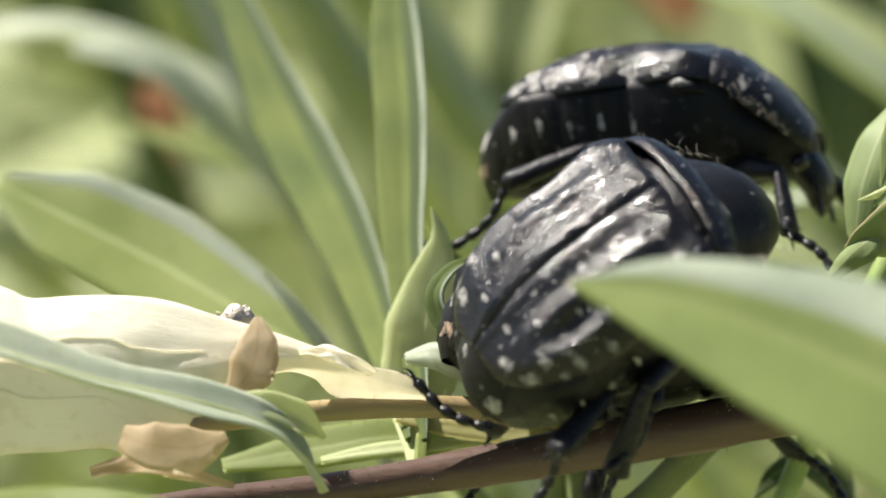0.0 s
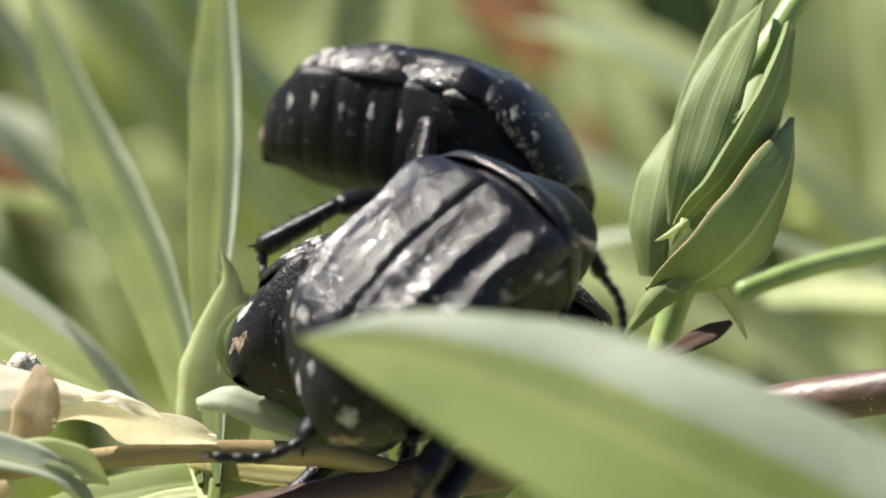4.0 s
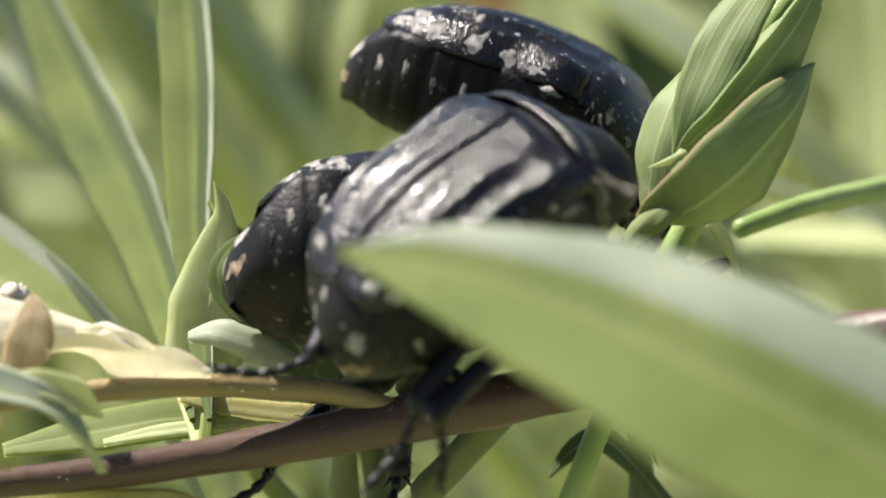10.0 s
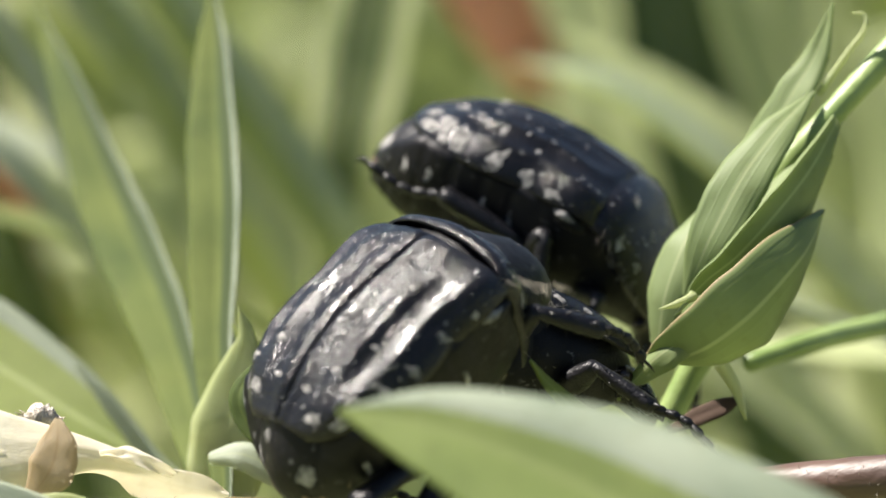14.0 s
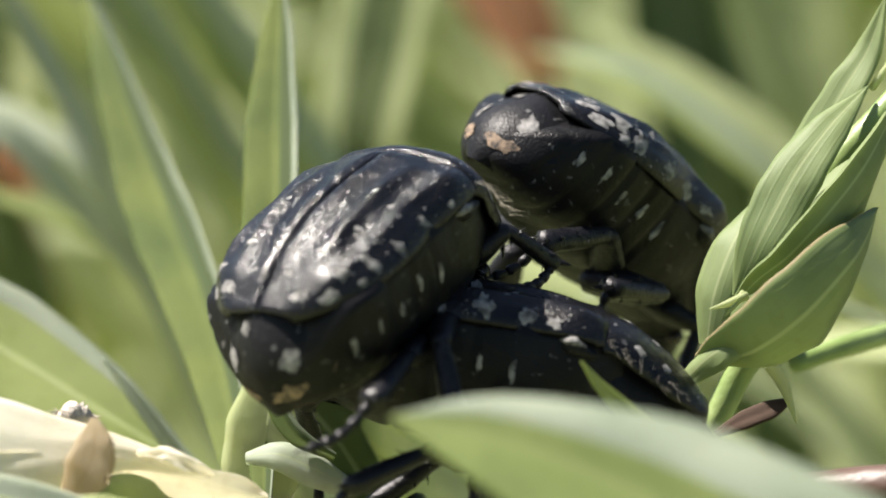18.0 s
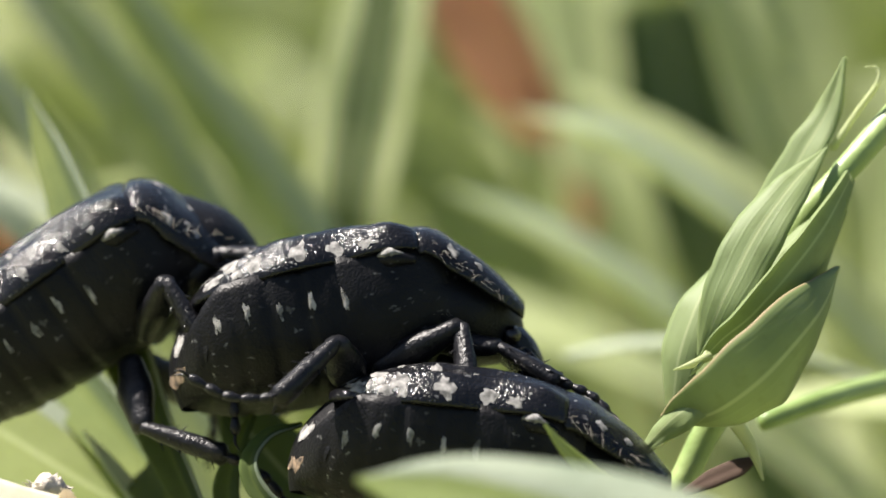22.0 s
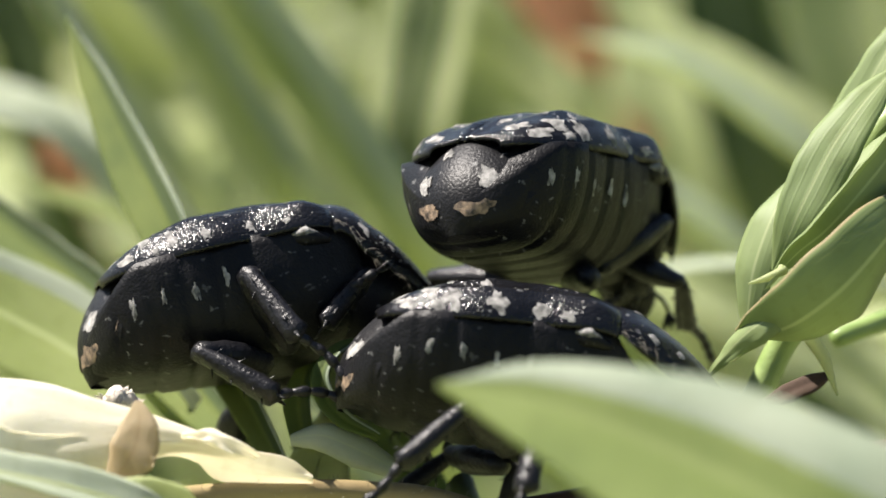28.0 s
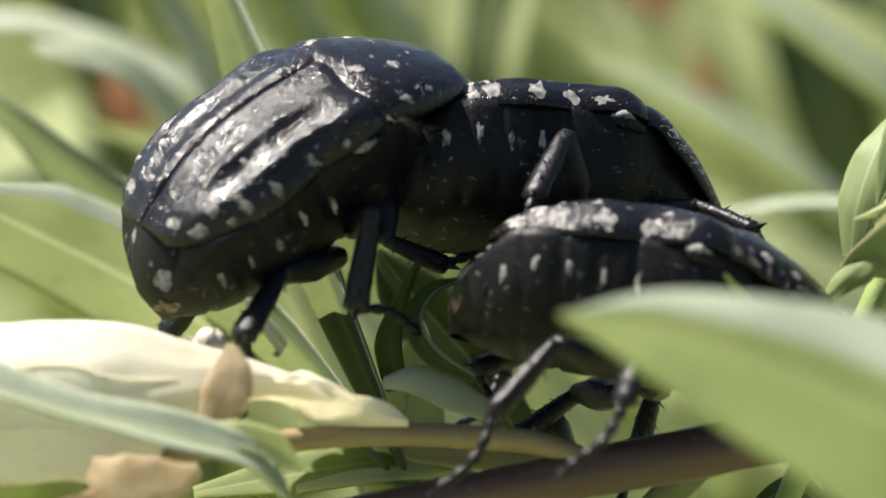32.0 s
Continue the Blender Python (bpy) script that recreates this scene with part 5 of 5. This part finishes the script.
# knee, ankle and toe of each leg over time, in the beetle's own space, out to its side
UPPER_STEPS = {
    ("hind", -1): [
        (0, (-1.5, 2.5, -0.6), (-2.9, 2.9, -1.1), (-4, 2.9, -2.2)),
        (3, (-1.8, 2.5, -2.2), (-2.6, 2.9, -3.5), (-3.2, 2.9, -5.4)),
        (5.5, (0.8, 2, -2.6), (-0.8, 2.2, -3.4), (0.5, 2.2, -4.2)),
        (12, (0.8, 2, -2.6), (-0.8, 2.2, -3.4), (0.5, 2.2, -4.2)),
        (13, (1, 2.5, -0.1), (-0.2, 2.9, -0), (-1.4, 2.9, -0.1)),
        (16, (-0.4, 2.5, -0.3), (-3, 2.9, 0.3), (-4.1, 2.9, 0.3)),
        (17.5, (0, 2.4, -2.4), (-2, 2.6, -2.8), (-1.5, 2.6, -4)),
        (19, (0.5, 2.5, -0.1), (0.2, 2.9, -1.4), (0.1, 2.9, -3.2)),
        (21, (-1.2, 2.5, -2.2), (-0.8, 2.9, -3.2), (-0.2, 2.9, -3.7)),
        (22, (-0.7, 2.5, -1.6), (-2, 2.9, -2.5), (-3.1, 2.9, -2)),
        (23, (0, 2.5, -1.4), (0.6, 2.9, -2.4), (1, 2.9, -3.1)),
        (25, (-2.4, 2.5, -2.4), (-2.7, 2.9, -3.8), (-2.5, 2.9, -4.6)),
        (28, (0.9, -0.1, -1.9), (2.1, -0.2, -2.6), (3.4, -0.2, -3.1)),
        (30, (-2, 2.5, -2.4), (-1.2, 2.9, -3.5), (-0.6, 2.9, -4.2)),
        (31, (-1.6, 2.5, -2.4), (-0.9, 2.9, -3.5), (-0.2, 2.9, -4.2)),
        (32, (-1.4, 2.5, -2.5), (-0.8, 2.9, -3.8), (-0.3, 2.9, -4.6)),
    ],
    ("front", -1): [
        (0, (3.6, 2, -1.7), (3.6, 2.3, -2.7), (4.6, 2.3, -4.1)),
        (5, (3, 2.5, -0.9), (3.1, 2.7, -2.1), (4.2, 2.7, -3.4)),
        (19, (3, 2.5, -0.9), (3.1, 2.7, -2.1), (4.2, 2.7, -3.4)),
        (20, (3.1, 2, -1.2), (2.9, 2.3, -2.1), (2.7, 2.3, -2.7)),
        (21, (2.8, 2, -2.5), (3.1, 2.3, -3.9), (3.5, 2.3, -5)),
        (22, (3.9, 2, -2.1), (5.3, 2.3, -3.5), (6.3, 2.3, -4.7)),
        (23, (3.4, 2, -1.6), (3.8, 2.3, -2.7), (4.3, 2.3, -3.5)),
        (24, (3.2, 2, -2.2), (3.6, 2.3, -2.9), (5.3, 2.3, -4.5)),
        (25, (2.7, 2, -2.7), (2.2, 2.3, -4), (3.3, 2.3, -5.2)),
        (28, (2.7, 2.9, -2), (3.8, 2.5, -2.6), (5, 2.3, -3.2)),
        (29, (2.3, 3.1, -1.7), (3.5, 3, -2.4), (5, 3.6, -3.3)),
        (30, (3, 2, -1.5), (3.1, 2.3, -2.3), (3.3, 2.3, -3.6)),
        (31, (2.9, 2, -1.7), (3.4, 2.3, -2), (3.2, 2.3, -3)),
        (32, (3.2, 2, -1.5), (3.5, 2.3, -1.8), (3.6, 2.3, -2.3)),
    ],
    ("middle", -1): [
        (1, (0.6, 2.5, -1.9), (-1.3, 2.9, -4), (-4.2, 2.9, -5.9)),
        (3, (-0.2, 2.5, -0.6), (-1.3, 2.9, -2.9), (-2, 2.9, -4)),
        (4.5, (0.9, 2.4, -0.4), (1.6, 2.6, -2.3), (2.6, 2.6, -3.7)),
        (17, (0.9, 2.4, -0.4), (1.6, 2.6, -2.3), (2.6, 2.6, -3.7)),
        (18, (-1.2, 2.5, -1.2), (-3.5, 2.9, -2.8), (-4.2, 2.9, -3.9)),
        (19, (-0.7, 2.5, -0.5), (-2.6, 2.9, -1.7), (-2.6, 2.9, -3)),
        (21, (-1.1, 2.5, -0.3), (-3.5, 2.9, -1.3), (-5.5, 2.9, -2.2)),
        (22, (3.2, 2.5, -1.3), (3.1, 2.9, -2.3), (3.1, 2.9, -3.8)),
        (23, (-0.9, 2.5, -0.1), (-2.5, 2.9, -2.3), (-4.4, 2.9, -4.7)),
        (24, (-2, 2.5, -0.1), (-4, 2.9, -2.1), (-4.3, 2.9, -3.3)),
        (25, (-0.2, 2.5, -1.1), (-2.1, 2.9, -2.8), (-3.1, 2.9, -4.1)),
        (28, (2, 2.2, -0.4), (2.5, 0.6, -2.1), (3.1, -0.5, -2.3)),
        (29, (1.4, 1.8, 0.3), (1.9, 0.1, -1.2), (3.1, 0.1, -1.9)),
        (30, (-2.1, 2.5, -0.3), (-4, 2.9, -2), (-4.3, 2.9, -3.2)),
        (31, (-1.9, 2.5, -0.4), (-4, 2.9, -2.2), (-4.6, 2.9, -3.4)),
        (32, (-0.9, 2.5, 0.6), (-2.5, 2.9, -2), (-3.2, 2.9, -3.1)),
    ],
    ("front", 1): [
        (21, (5.7, 2, -0.5), (6.6, 2.3, -1.6), (7.1, 2.3, -2.5)),
        (23, (5, 2, -0.3), (6.3, 2.3, -1.1), (6.7, 2.3, -2.5)),
        (24, (8.5, 2, 0.6), (10.5, 2.3, -0.2), (11.4, 2.3, -2.1)),
        (25, (8, 2, -0.3), (8.7, 2.3, -1), (9.3, 2.3, -3.2)),
    ],
    ("hind", 1): [
        (0, (0.2, 2, -2.8), (-1.4, 2.2, -3.4), (-1, 2.2, -4.6)),
    ],
}
FRONT_STEPS = {
    ("hind", -1): [
        (0, (-4.3, 2.5, 1.4), (-5, 2.9, 1.6), (-5.9, 2.9, 0.6)),
        (1, (-4.7, 2.5, 1.1), (-5.7, 2.9, 0.9), (-7.1, 2.9, -0.1)),
        (2, (-4.6, 2.5, 0.8), (-6.4, 2.9, 0.3), (-8.4, 2.9, -1.5)),
        (3, (-5.8, 2.5, 1.6), (-7.1, 2.9, 1.3), (-7.9, 2.9, 0.6)),
        (7, (-5.4, 2.5, 1), (-6.6, 2.9, 1), (-7.3, 2.9, 0.6)),
        (9, (-5.2, 2.5, 2.5), (-6.7, 2.9, 1.9), (-8.1, 2.9, 1.3)),
        (11, (-5.4, 2.5, 1.2), (-6.8, 2.9, 1), (-8.8, 2.9, -0.3)),
        (13, (-5.3, 2.5, 0.2), (-6.5, 2.9, 0.8), (-7.5, 2.9, 1)),
        (17, (-3.3, 2.5, -0.8), (-5, 2.9, -0.4), (-6.6, 2.9, -0.1)),
        (21, (-4.9, 2.5, -0.8), (-6.2, 2.9, -1.4), (-6.9, 2.9, -1.9)),
        (22, (-1.3, 2.5, -3.9), (-0.2, 2.9, -5.6), (0.1, 2.9, -6.5)),
        (23, (-4.2, 2.5, -2.9), (-2.1, 2.9, -4.6), (-2.1, 2.9, -6.3)),
        (24, (1.3, -0.8, -3.2), (3.2, 0.7, -3.3), (5.1, 1.4, -4.8)),
        (25, (-3.4, 2.5, -3.7), (-1.3, 2.9, -4.8), (-0.4, 2.9, -7.6)),
        (28, (-2.4, 2.5, -1.7), (-1.3, 2.9, -2.8), (-0.6, 2.9, -3)),
        (29, (-2.4, 2.5, -2.7), (-1.8, 2.9, -3.7), (-2.5, 2.9, -4.3)),
        (30, (-2.5, 2.5, -2.6), (-2, 2.9, -3.6), (-2.7, 2.9, -4.2)),
        (31, (1.1, 2.5, -2.9), (-0.1, 2.9, -3.3), (-0.6, 2.9, -3.9)),
        (32, (-4.9, 2.5, 0.3), (-5.5, 2.9, 0.3), (-5.8, 2.9, -0.5)),
    ],
    ("middle", -1): [
        (0, (-1.2, 2.5, -0.5), (-2.8, 2.9, -1.3), (-4, 2.9, -1.9)),
        (1, (-1.3, 2.5, -0.7), (-3.4, 2.9, -1.7), (-4.5, 2.9, -3.4)),
        (2, (-2, 2.5, -1.9), (-3.8, 2.9, -2.7), (-3.6, 2.9, -5.3)),
        (3, (-2.1, 2.5, -2), (-4, 2.9, -1.8), (-3.8, 2.9, -3.1)),
        (9, (-2.2, 2.5, -1.6), (-3.9, 2.9, -1.4), (-4.6, 2.9, -2.2)),
        (11, (-2.1, 2.5, -1.5), (-3.9, 2.9, -1.6), (-3.9, 2.9, -4)),
        (20, (-0.5, 2.5, -1.5), (-0.7, 2.9, -2.2), (-1.1, 2.9, -3.2)),
        (21, (-0.1, 2.5, -1.6), (-1.2, 2.9, -3.3), (-2, 2.9, -4.8)),
        (22, (1.2, 2.5, -1.3), (1.2, 2.9, -2.6), (0.8, 2.9, -3.7)),
        (23, (0.5, 2.5, 0), (0, 2.9, -1.4), (-1, 2.9, -2.9)),
        (24, (0.7, 1, 0.9), (1.9, 0.1, -0.4), (3.9, 0.6, -2.3)),
        (25, (0, 2.5, -0.6), (-0.3, 2.9, -2.8), (0.6, 2.9, -5.2)),
        (28, (-0.6, 2.5, 0.1), (-0, 2.9, -2.1), (1.2, 2.9, -4.3)),
        (29, (-0.5, 2.5, -0.2), (-1, 2.9, -3.2), (0.6, 2.9, -5.4)),
        (30, (-1.4, 2.5, -0.5), (-1.2, 2.9, -3.1), (0.7, 2.9, -4.7)),
        (31, (1.5, 2.5, 0.7), (0.7, 2.9, -2.2), (2.5, 2.9, -4.4)),
        (32, (0.1, 2.5, -0.8), (-1.5, 2.9, -2.3), (0.2, 2.9, -4.8)),
    ],
    ("front", -1): [
        (0, (0, 2, -3.4), (-0.2, 2.3, -5.3), (0.4, 2.3, -6.7)),
        (1, (0.1, 2, -3.3), (-0.2, 2.3, -5.2), (0.6, 2.3, -6.2)),
        (2, (-0.9, 2, -3.6), (-1.1, 2.3, -4.6), (-0.6, 2.3, -5.5)),
        (16, (2.8, 2, -0.1), (3.6, 2.3, -1.1), (4.2, 2.3, -2.9)),
        (17, (3, 2, -1.1), (2.6, 2.3, -1.9), (2.1, 2.3, -2.5)),
        (18, (2.4, 2, -0.7), (3.4, 2.3, -2.9), (2, 2.3, -2.7)),
        (19, (2.5, 2, -1.2), (2.1, 2.3, -2.6), (2.1, 2.3, -4.1)),
        (20, (2.4, 2, 1.5), (2.4, 2.3, 0.6), (2.4, 2.3, -0.1)),
        (21, (2.7, 2, -1), (2.9, 2.3, -2), (4.3, 2.3, -4.1)),
        (22, (4, 2, -1.1), (5.3, 2.3, -2.1), (7.1, 2.3, -3.1)),
        (23, (2.9, 2, -0.9), (4.2, 2.3, -1.9), (5.9, 2.3, -3)),
        (28, (2.5, 2, -0.3), (1.3, 2.3, -1.1), (2.3, 2.3, -0.4)),
        (29, (2.6, 2, -0.2), (1.3, 2.3, -1), (2.2, 2.3, -1.6)),
        (30, (2.4, 2, 0.3), (2, 2.3, -0.7), (2.6, 2.3, -1.9)),
        (31, (3.2, 2, -0.6), (3.2, 2.3, -1.4), (4.3, 2.3, -2.2)),
        (32, (0.8, 2, -2.1), (1.8, 2.3, -3.6), (3.1, 2.3, -4.5)),
    ],
    ("middle", 1): [
        (0, (0.9, 3.2, -1), (-0.6, 3.9, -1.4), (-1.8, 3.6, -2.4)),
        (2, (-0.4, 2.5, 2.4), (-1.7, 2.9, 1.3), (-3.5, 2.9, 0.8)),
        (5, (0.9, 3.2, -1.5), (0.5, 3.7, -3.3), (-0.4, 4, -5)),
    ],
    ("hind", 1): [
        (0, (-1.5, 2.6, -2.4), (-2, 2.8, -3.6), (-1.2, 3, -4.8)),
        (17, (-1.5, 2.6, -2.4), (-2, 2.8, -3.6), (-1.2, 3, -4.8)),
        (18, (-1.9, 2.5, -3.2), (-1.8, 2.9, -4.2), (-2.7, 2.9, -4.9)),
        (20, (-1.5, 2.6, -2.4), (-1, 2.8, -4.2), (0.4, 3, -5.2)),
        (24, (1, 1.2, -2.6), (1.6, 2.4, -2.6), (2.1, 3.8, -2.5)),
        (29.5, (-1.5, 2.6, -2.4), (-1, 2.8, -4.2), (0.4, 3, -5.2)),
        (31, (-4.9, 2.5, -0.6), (-5.8, 2.9, 0.3), (-7.8, 2.9, 1.3)),
        (32, (-4.1, 2.5, -2.7), (-4.7, 2.9, -3.2), (-5.5, 2.9, -3.3)),
    ],
    ("front", 1): [
        (0, (3.6, 2.2, -1.4), (3.4, 2.4, -2.8), (4.2, 2.4, -4)),
        (23.5, (3.6, 2.2, -1.4), (3.4, 2.4, -2.8), (4.2, 2.4, -4)),
        (25, (4.7, 2, 1.4), (4.8, 2.3, 0.7), (5.1, 2.3, -0.1)),
        (27.5, (3.6, 2.2, -1.4), (3.4, 2.4, -2.8), (4.2, 2.4, -4)),
    ],
}
LOWER_STEPS = {
    ("hind", -1): [
        (2, (-4, 2.5, -2.2), (-4.7, 2.9, -3.2), (-5.5, 2.9, -2.7)),
        (3, (-3.8, 2.5, -2.9), (-4.4, 2.9, -4), (-4.9, 2.9, -3.8)),
        (7, (-3.7, 2.5, -1.4), (-4.3, 2.9, -3.1), (-5.2, 2.9, -4.2)),
        (9, (-3, 2.5, -2.2), (-4.2, 2.9, -4.5), (-5.4, 2.9, -4.7)),
        (11, (-3.2, 2.5, -2.7), (-3.9, 2.9, -5), (-5.1, 2.9, -5.1)),
        (13, (-4.5, 2.5, -1.8), (-5, 2.9, -3.4), (-5.5, 2.9, -4.4)),
        (17, (-3.9, 2.5, -2.6), (-4.9, 2.9, -3.4), (-5.4, 2.9, -3.7)),
        (18, (-1.5, 2.5, -2.3), (-2.5, 2.9, -3), (-3.1, 2.9, -3.7)),
        (25, (-1.6, 2.5, -1.7), (-2.4, 2.9, -2.4), (-3, 2.9, -2.9)),
        (28, (-1.2, 2.5, -1.5), (-2.3, 2.9, -2.7), (-3.2, 2.9, -3.5)),
        (29, (-1.4, 2.5, -1.6), (-2.5, 2.9, -2.6), (-3.3, 2.9, -3.2)),
        (30, (-1.6, 2.5, -1.8), (-2.8, 2.9, -2.9), (-3.5, 2.9, -3.5)),
        (31, (-1.4, 2.5, -1.9), (-2.6, 2.9, -3.8), (-3.5, 2.9, -5.3)),
        (32, (-1.6, 2.5, -1.9), (-3, 2.9, -4.1), (-3.8, 2.9, -5.6)),
    ],
}
# degrees of turn of the bud on its stalk, and of lean
BUD_TURN = [(0, 0, 0), (2, 2, -2), (3, 9, -5), (5.5, 10, -6), (7, 9, -5), (8, 4, -2), (9, 0, 0), (32, 0, 0)]
TALL_LEAN = [(0, -1), (3, 0), (13, 0), (16, -1), (18, 2.5), (19, -1.5), (19.5, -6), (20, -10), (21, -17), (23, -21), (25, -23), (28, -27), (30, -27), (32, -28)]
UPRIGHT_LEAN = [(0, -1), (3, 2.5), (9, 0), (16, -1), (18, 3), (19, 2), (19.5, -10), (20, -19), (20.5, -15), (21, -10), (22, -22), (23, -21), (24, -19), (25, -14), (28, -25), (29, -22), (30, -22), (31, -18), (32, -19)]
# millimetres by which the tip of the leaf before the lens drifts, to the side and up
FRONT_DRIFT = [(0, 0.16, 0.35), (1, 0.2, 0.32), (2, -0.12, -0.26), (3, -0.10, -0.5), (6, -0.3, -0.3), (7, -0.15, -0.45), (8, 0.15, 0), (9, 0.09, 0), (11, 0.3, 0.2), (12, -0.05, 0.11), (13, -0.07, -0.14), (16, -0.03, 0.29), (17, -0.5, 0.29), (18, -0.3, 0.09), (19, 0.03, -0.42), (20, 0.1, -0.9), (21, 0.25, -0.85), (22, 0.3, -0.4), (23, 0.3, -0.29), (25, 0.3, -0.29), (28, 0.1, -0.02), (30, 0.15, -0.04), (31, 0.34, -0.25), (32, 0.48, -0.06)]
# degrees by which the near beetle bows its neck further, or lifts it
NECK_BOW = [(0, 42), (16, 42), (17, 30), (18.5, 12), (20, 6), (21, 12), (22, 16), (23, 14), (24, 8), (25, 2), (28, -8), (31, -12), (32, -24)]
# degrees by which the small leaves are pressed back, away from the lens
SMALL_LEAN = [(0, 0), (19, 0), (20, 20), (21, 42), (22, 52), (25, 52), (28, 36), (32, 30)]

ground()
stems()
flower()
tall_blade, upright_blade, pointed_leaf, narrow_leaf, front_leaf = near_leaves()
far_leaves()
leafy_bud = bud_shoot()
upper, upper_legs, upper_neck = beetle("black beetle with white spots climbing over another beetle", 1, 1.3, 26)
front, front_legs, front_neck = beetle("glossy black beetle with white flecks, pushing against another", 2, 0.9, 36)
lower, lower_legs, lower_neck = beetle("black white-spotted beetle lying flat on the stem", 3, 1.6, 10)
herbage()


def swing(t, fast, size, phase):
    return size * math.sin(fast * t + phase) + 0.5 * size * math.sin(2.3 * fast * t + 2 * phase)


def step_leg(leg, side, plan, lively, n):
    """Turn thigh, shin and foot so that knee, ankle and toe head for the plan's places."""
    thigh, shin, foot, rest = leg
    rest = [Vector(tuple(p)) for p in rest]
    spans = [rest[k + 1] - rest[k] for k in range(3)]
    times = [row[0] for row in plan]
    moves = ([], [], [])
    for k in range(65):
        t = k / 2
        at = [rest[0]]
        turns = []
        for j in range(3):
            goal = Vector([np.interp(t, times, [row[1 + j][c] for row in plan]) for c in range(3)])
            goal.y *= side
            start = rest[0] if j == 0 else Vector([np.interp(t, times, [row[j][c] for row in plan]) for c in range(3)])
            if j:
                start.y *= side
            way = (goal - start).normalized()
            way += Vector([0.09 * lively * swing(t, 1.1 + 0.13 * n, 1, n * 1.7 + j + c * 2.1) for c in range(3)])
            turns.append(spans[j].rotation_difference(way.normalized()))
            at.append(at[-1] + turns[-1] @ spans[j])
        back = turns[0].inverted()
        moves[0].append((t, Matrix.Translation(rest[0] * MM) @ turns[0].to_matrix().to_4x4()))
        moves[1].append((t, Matrix.Translation(spans[0] * MM) @ (back @ turns[1]).to_matrix().to_4x4()))
        moves[2].append((t, Matrix.Translation(back @ (at[2] - rest[0]) * MM) @ (back @ turns[2]).to_matrix().to_4x4()))
    for ob, rows in zip((thigh, shin, foot), moves):
        walk(ob, rows)


def motions():
    for ob, rows in ((upper, UPPER), (front, FRONT), (lower, LOWER)):
        walk(ob, [(t, body_pose(c, f, b)) for t, c, f, b in rows])
    # blades that the beetles push aside: degrees of lean about their foot
    view = turn_of(0, 0, 1)
    for ob, rows in ((tall_blade, TALL_LEAN), (upright_blade, UPRIGHT_LEAN)):
        foot = Matrix.Translation(ob.location)
        walk(ob, [(t, foot @ Matrix.Rotation(radians(a), 4, view)) for t, a in rows])
    for ob in (pointed_leaf, narrow_leaf):
        foot = Matrix.Translation(ob.location)
        walk(ob, [(t, foot @ Matrix.Rotation(radians(-a), 4, turn_of(1, 0, 0))) for t, a in SMALL_LEAN])
    hinge = Vector((1.9, 0, 0.9)) * MM
    for ob in front_neck:
        walk(ob, [(t, Matrix.Translation(hinge) @ Matrix.Rotation(radians(a), 4, "Y") @ Matrix.Translation(-hinge)) for t, a in NECK_BOW])
    tip, foot = spot(-0.26, -2.88, -16), front_leaf.location
    arm = tip - foot
    across = turn_of(1, 0, 0)
    rows = []
    for t, du, dv in FRONT_DRIFT:
        goal = (arm + across * du * MM + turn_of(0, 1, 0) * dv * MM).normalized()
        rows.append((t, Matrix.Translation(foot) @ arm.normalized().rotation_difference(goal).to_matrix().to_4x4()))
    walk(front_leaf, rows)
    rise = turn_of(0.3, 1, 0)
    stand = Matrix.Translation(leafy_bud.location)
    walk(leafy_bud, [(t, stand @ Matrix.Rotation(radians(b), 4, view) @ Matrix.Rotation(radians(a), 4, rise)) for t, a, b in BUD_TURN])
    for legs, plan, lively in ((upper_legs, UPPER_STEPS, 1.0), (front_legs, FRONT_STEPS, 1.0), (lower_legs, LOWER_STEPS, 0.3)):
        for n, (key, leg) in enumerate(sorted(legs.items())):
            step_leg(leg, key[1], plan.get(key, [(0, *STEPS[key[0]][1:])]), lively, n)


motions()
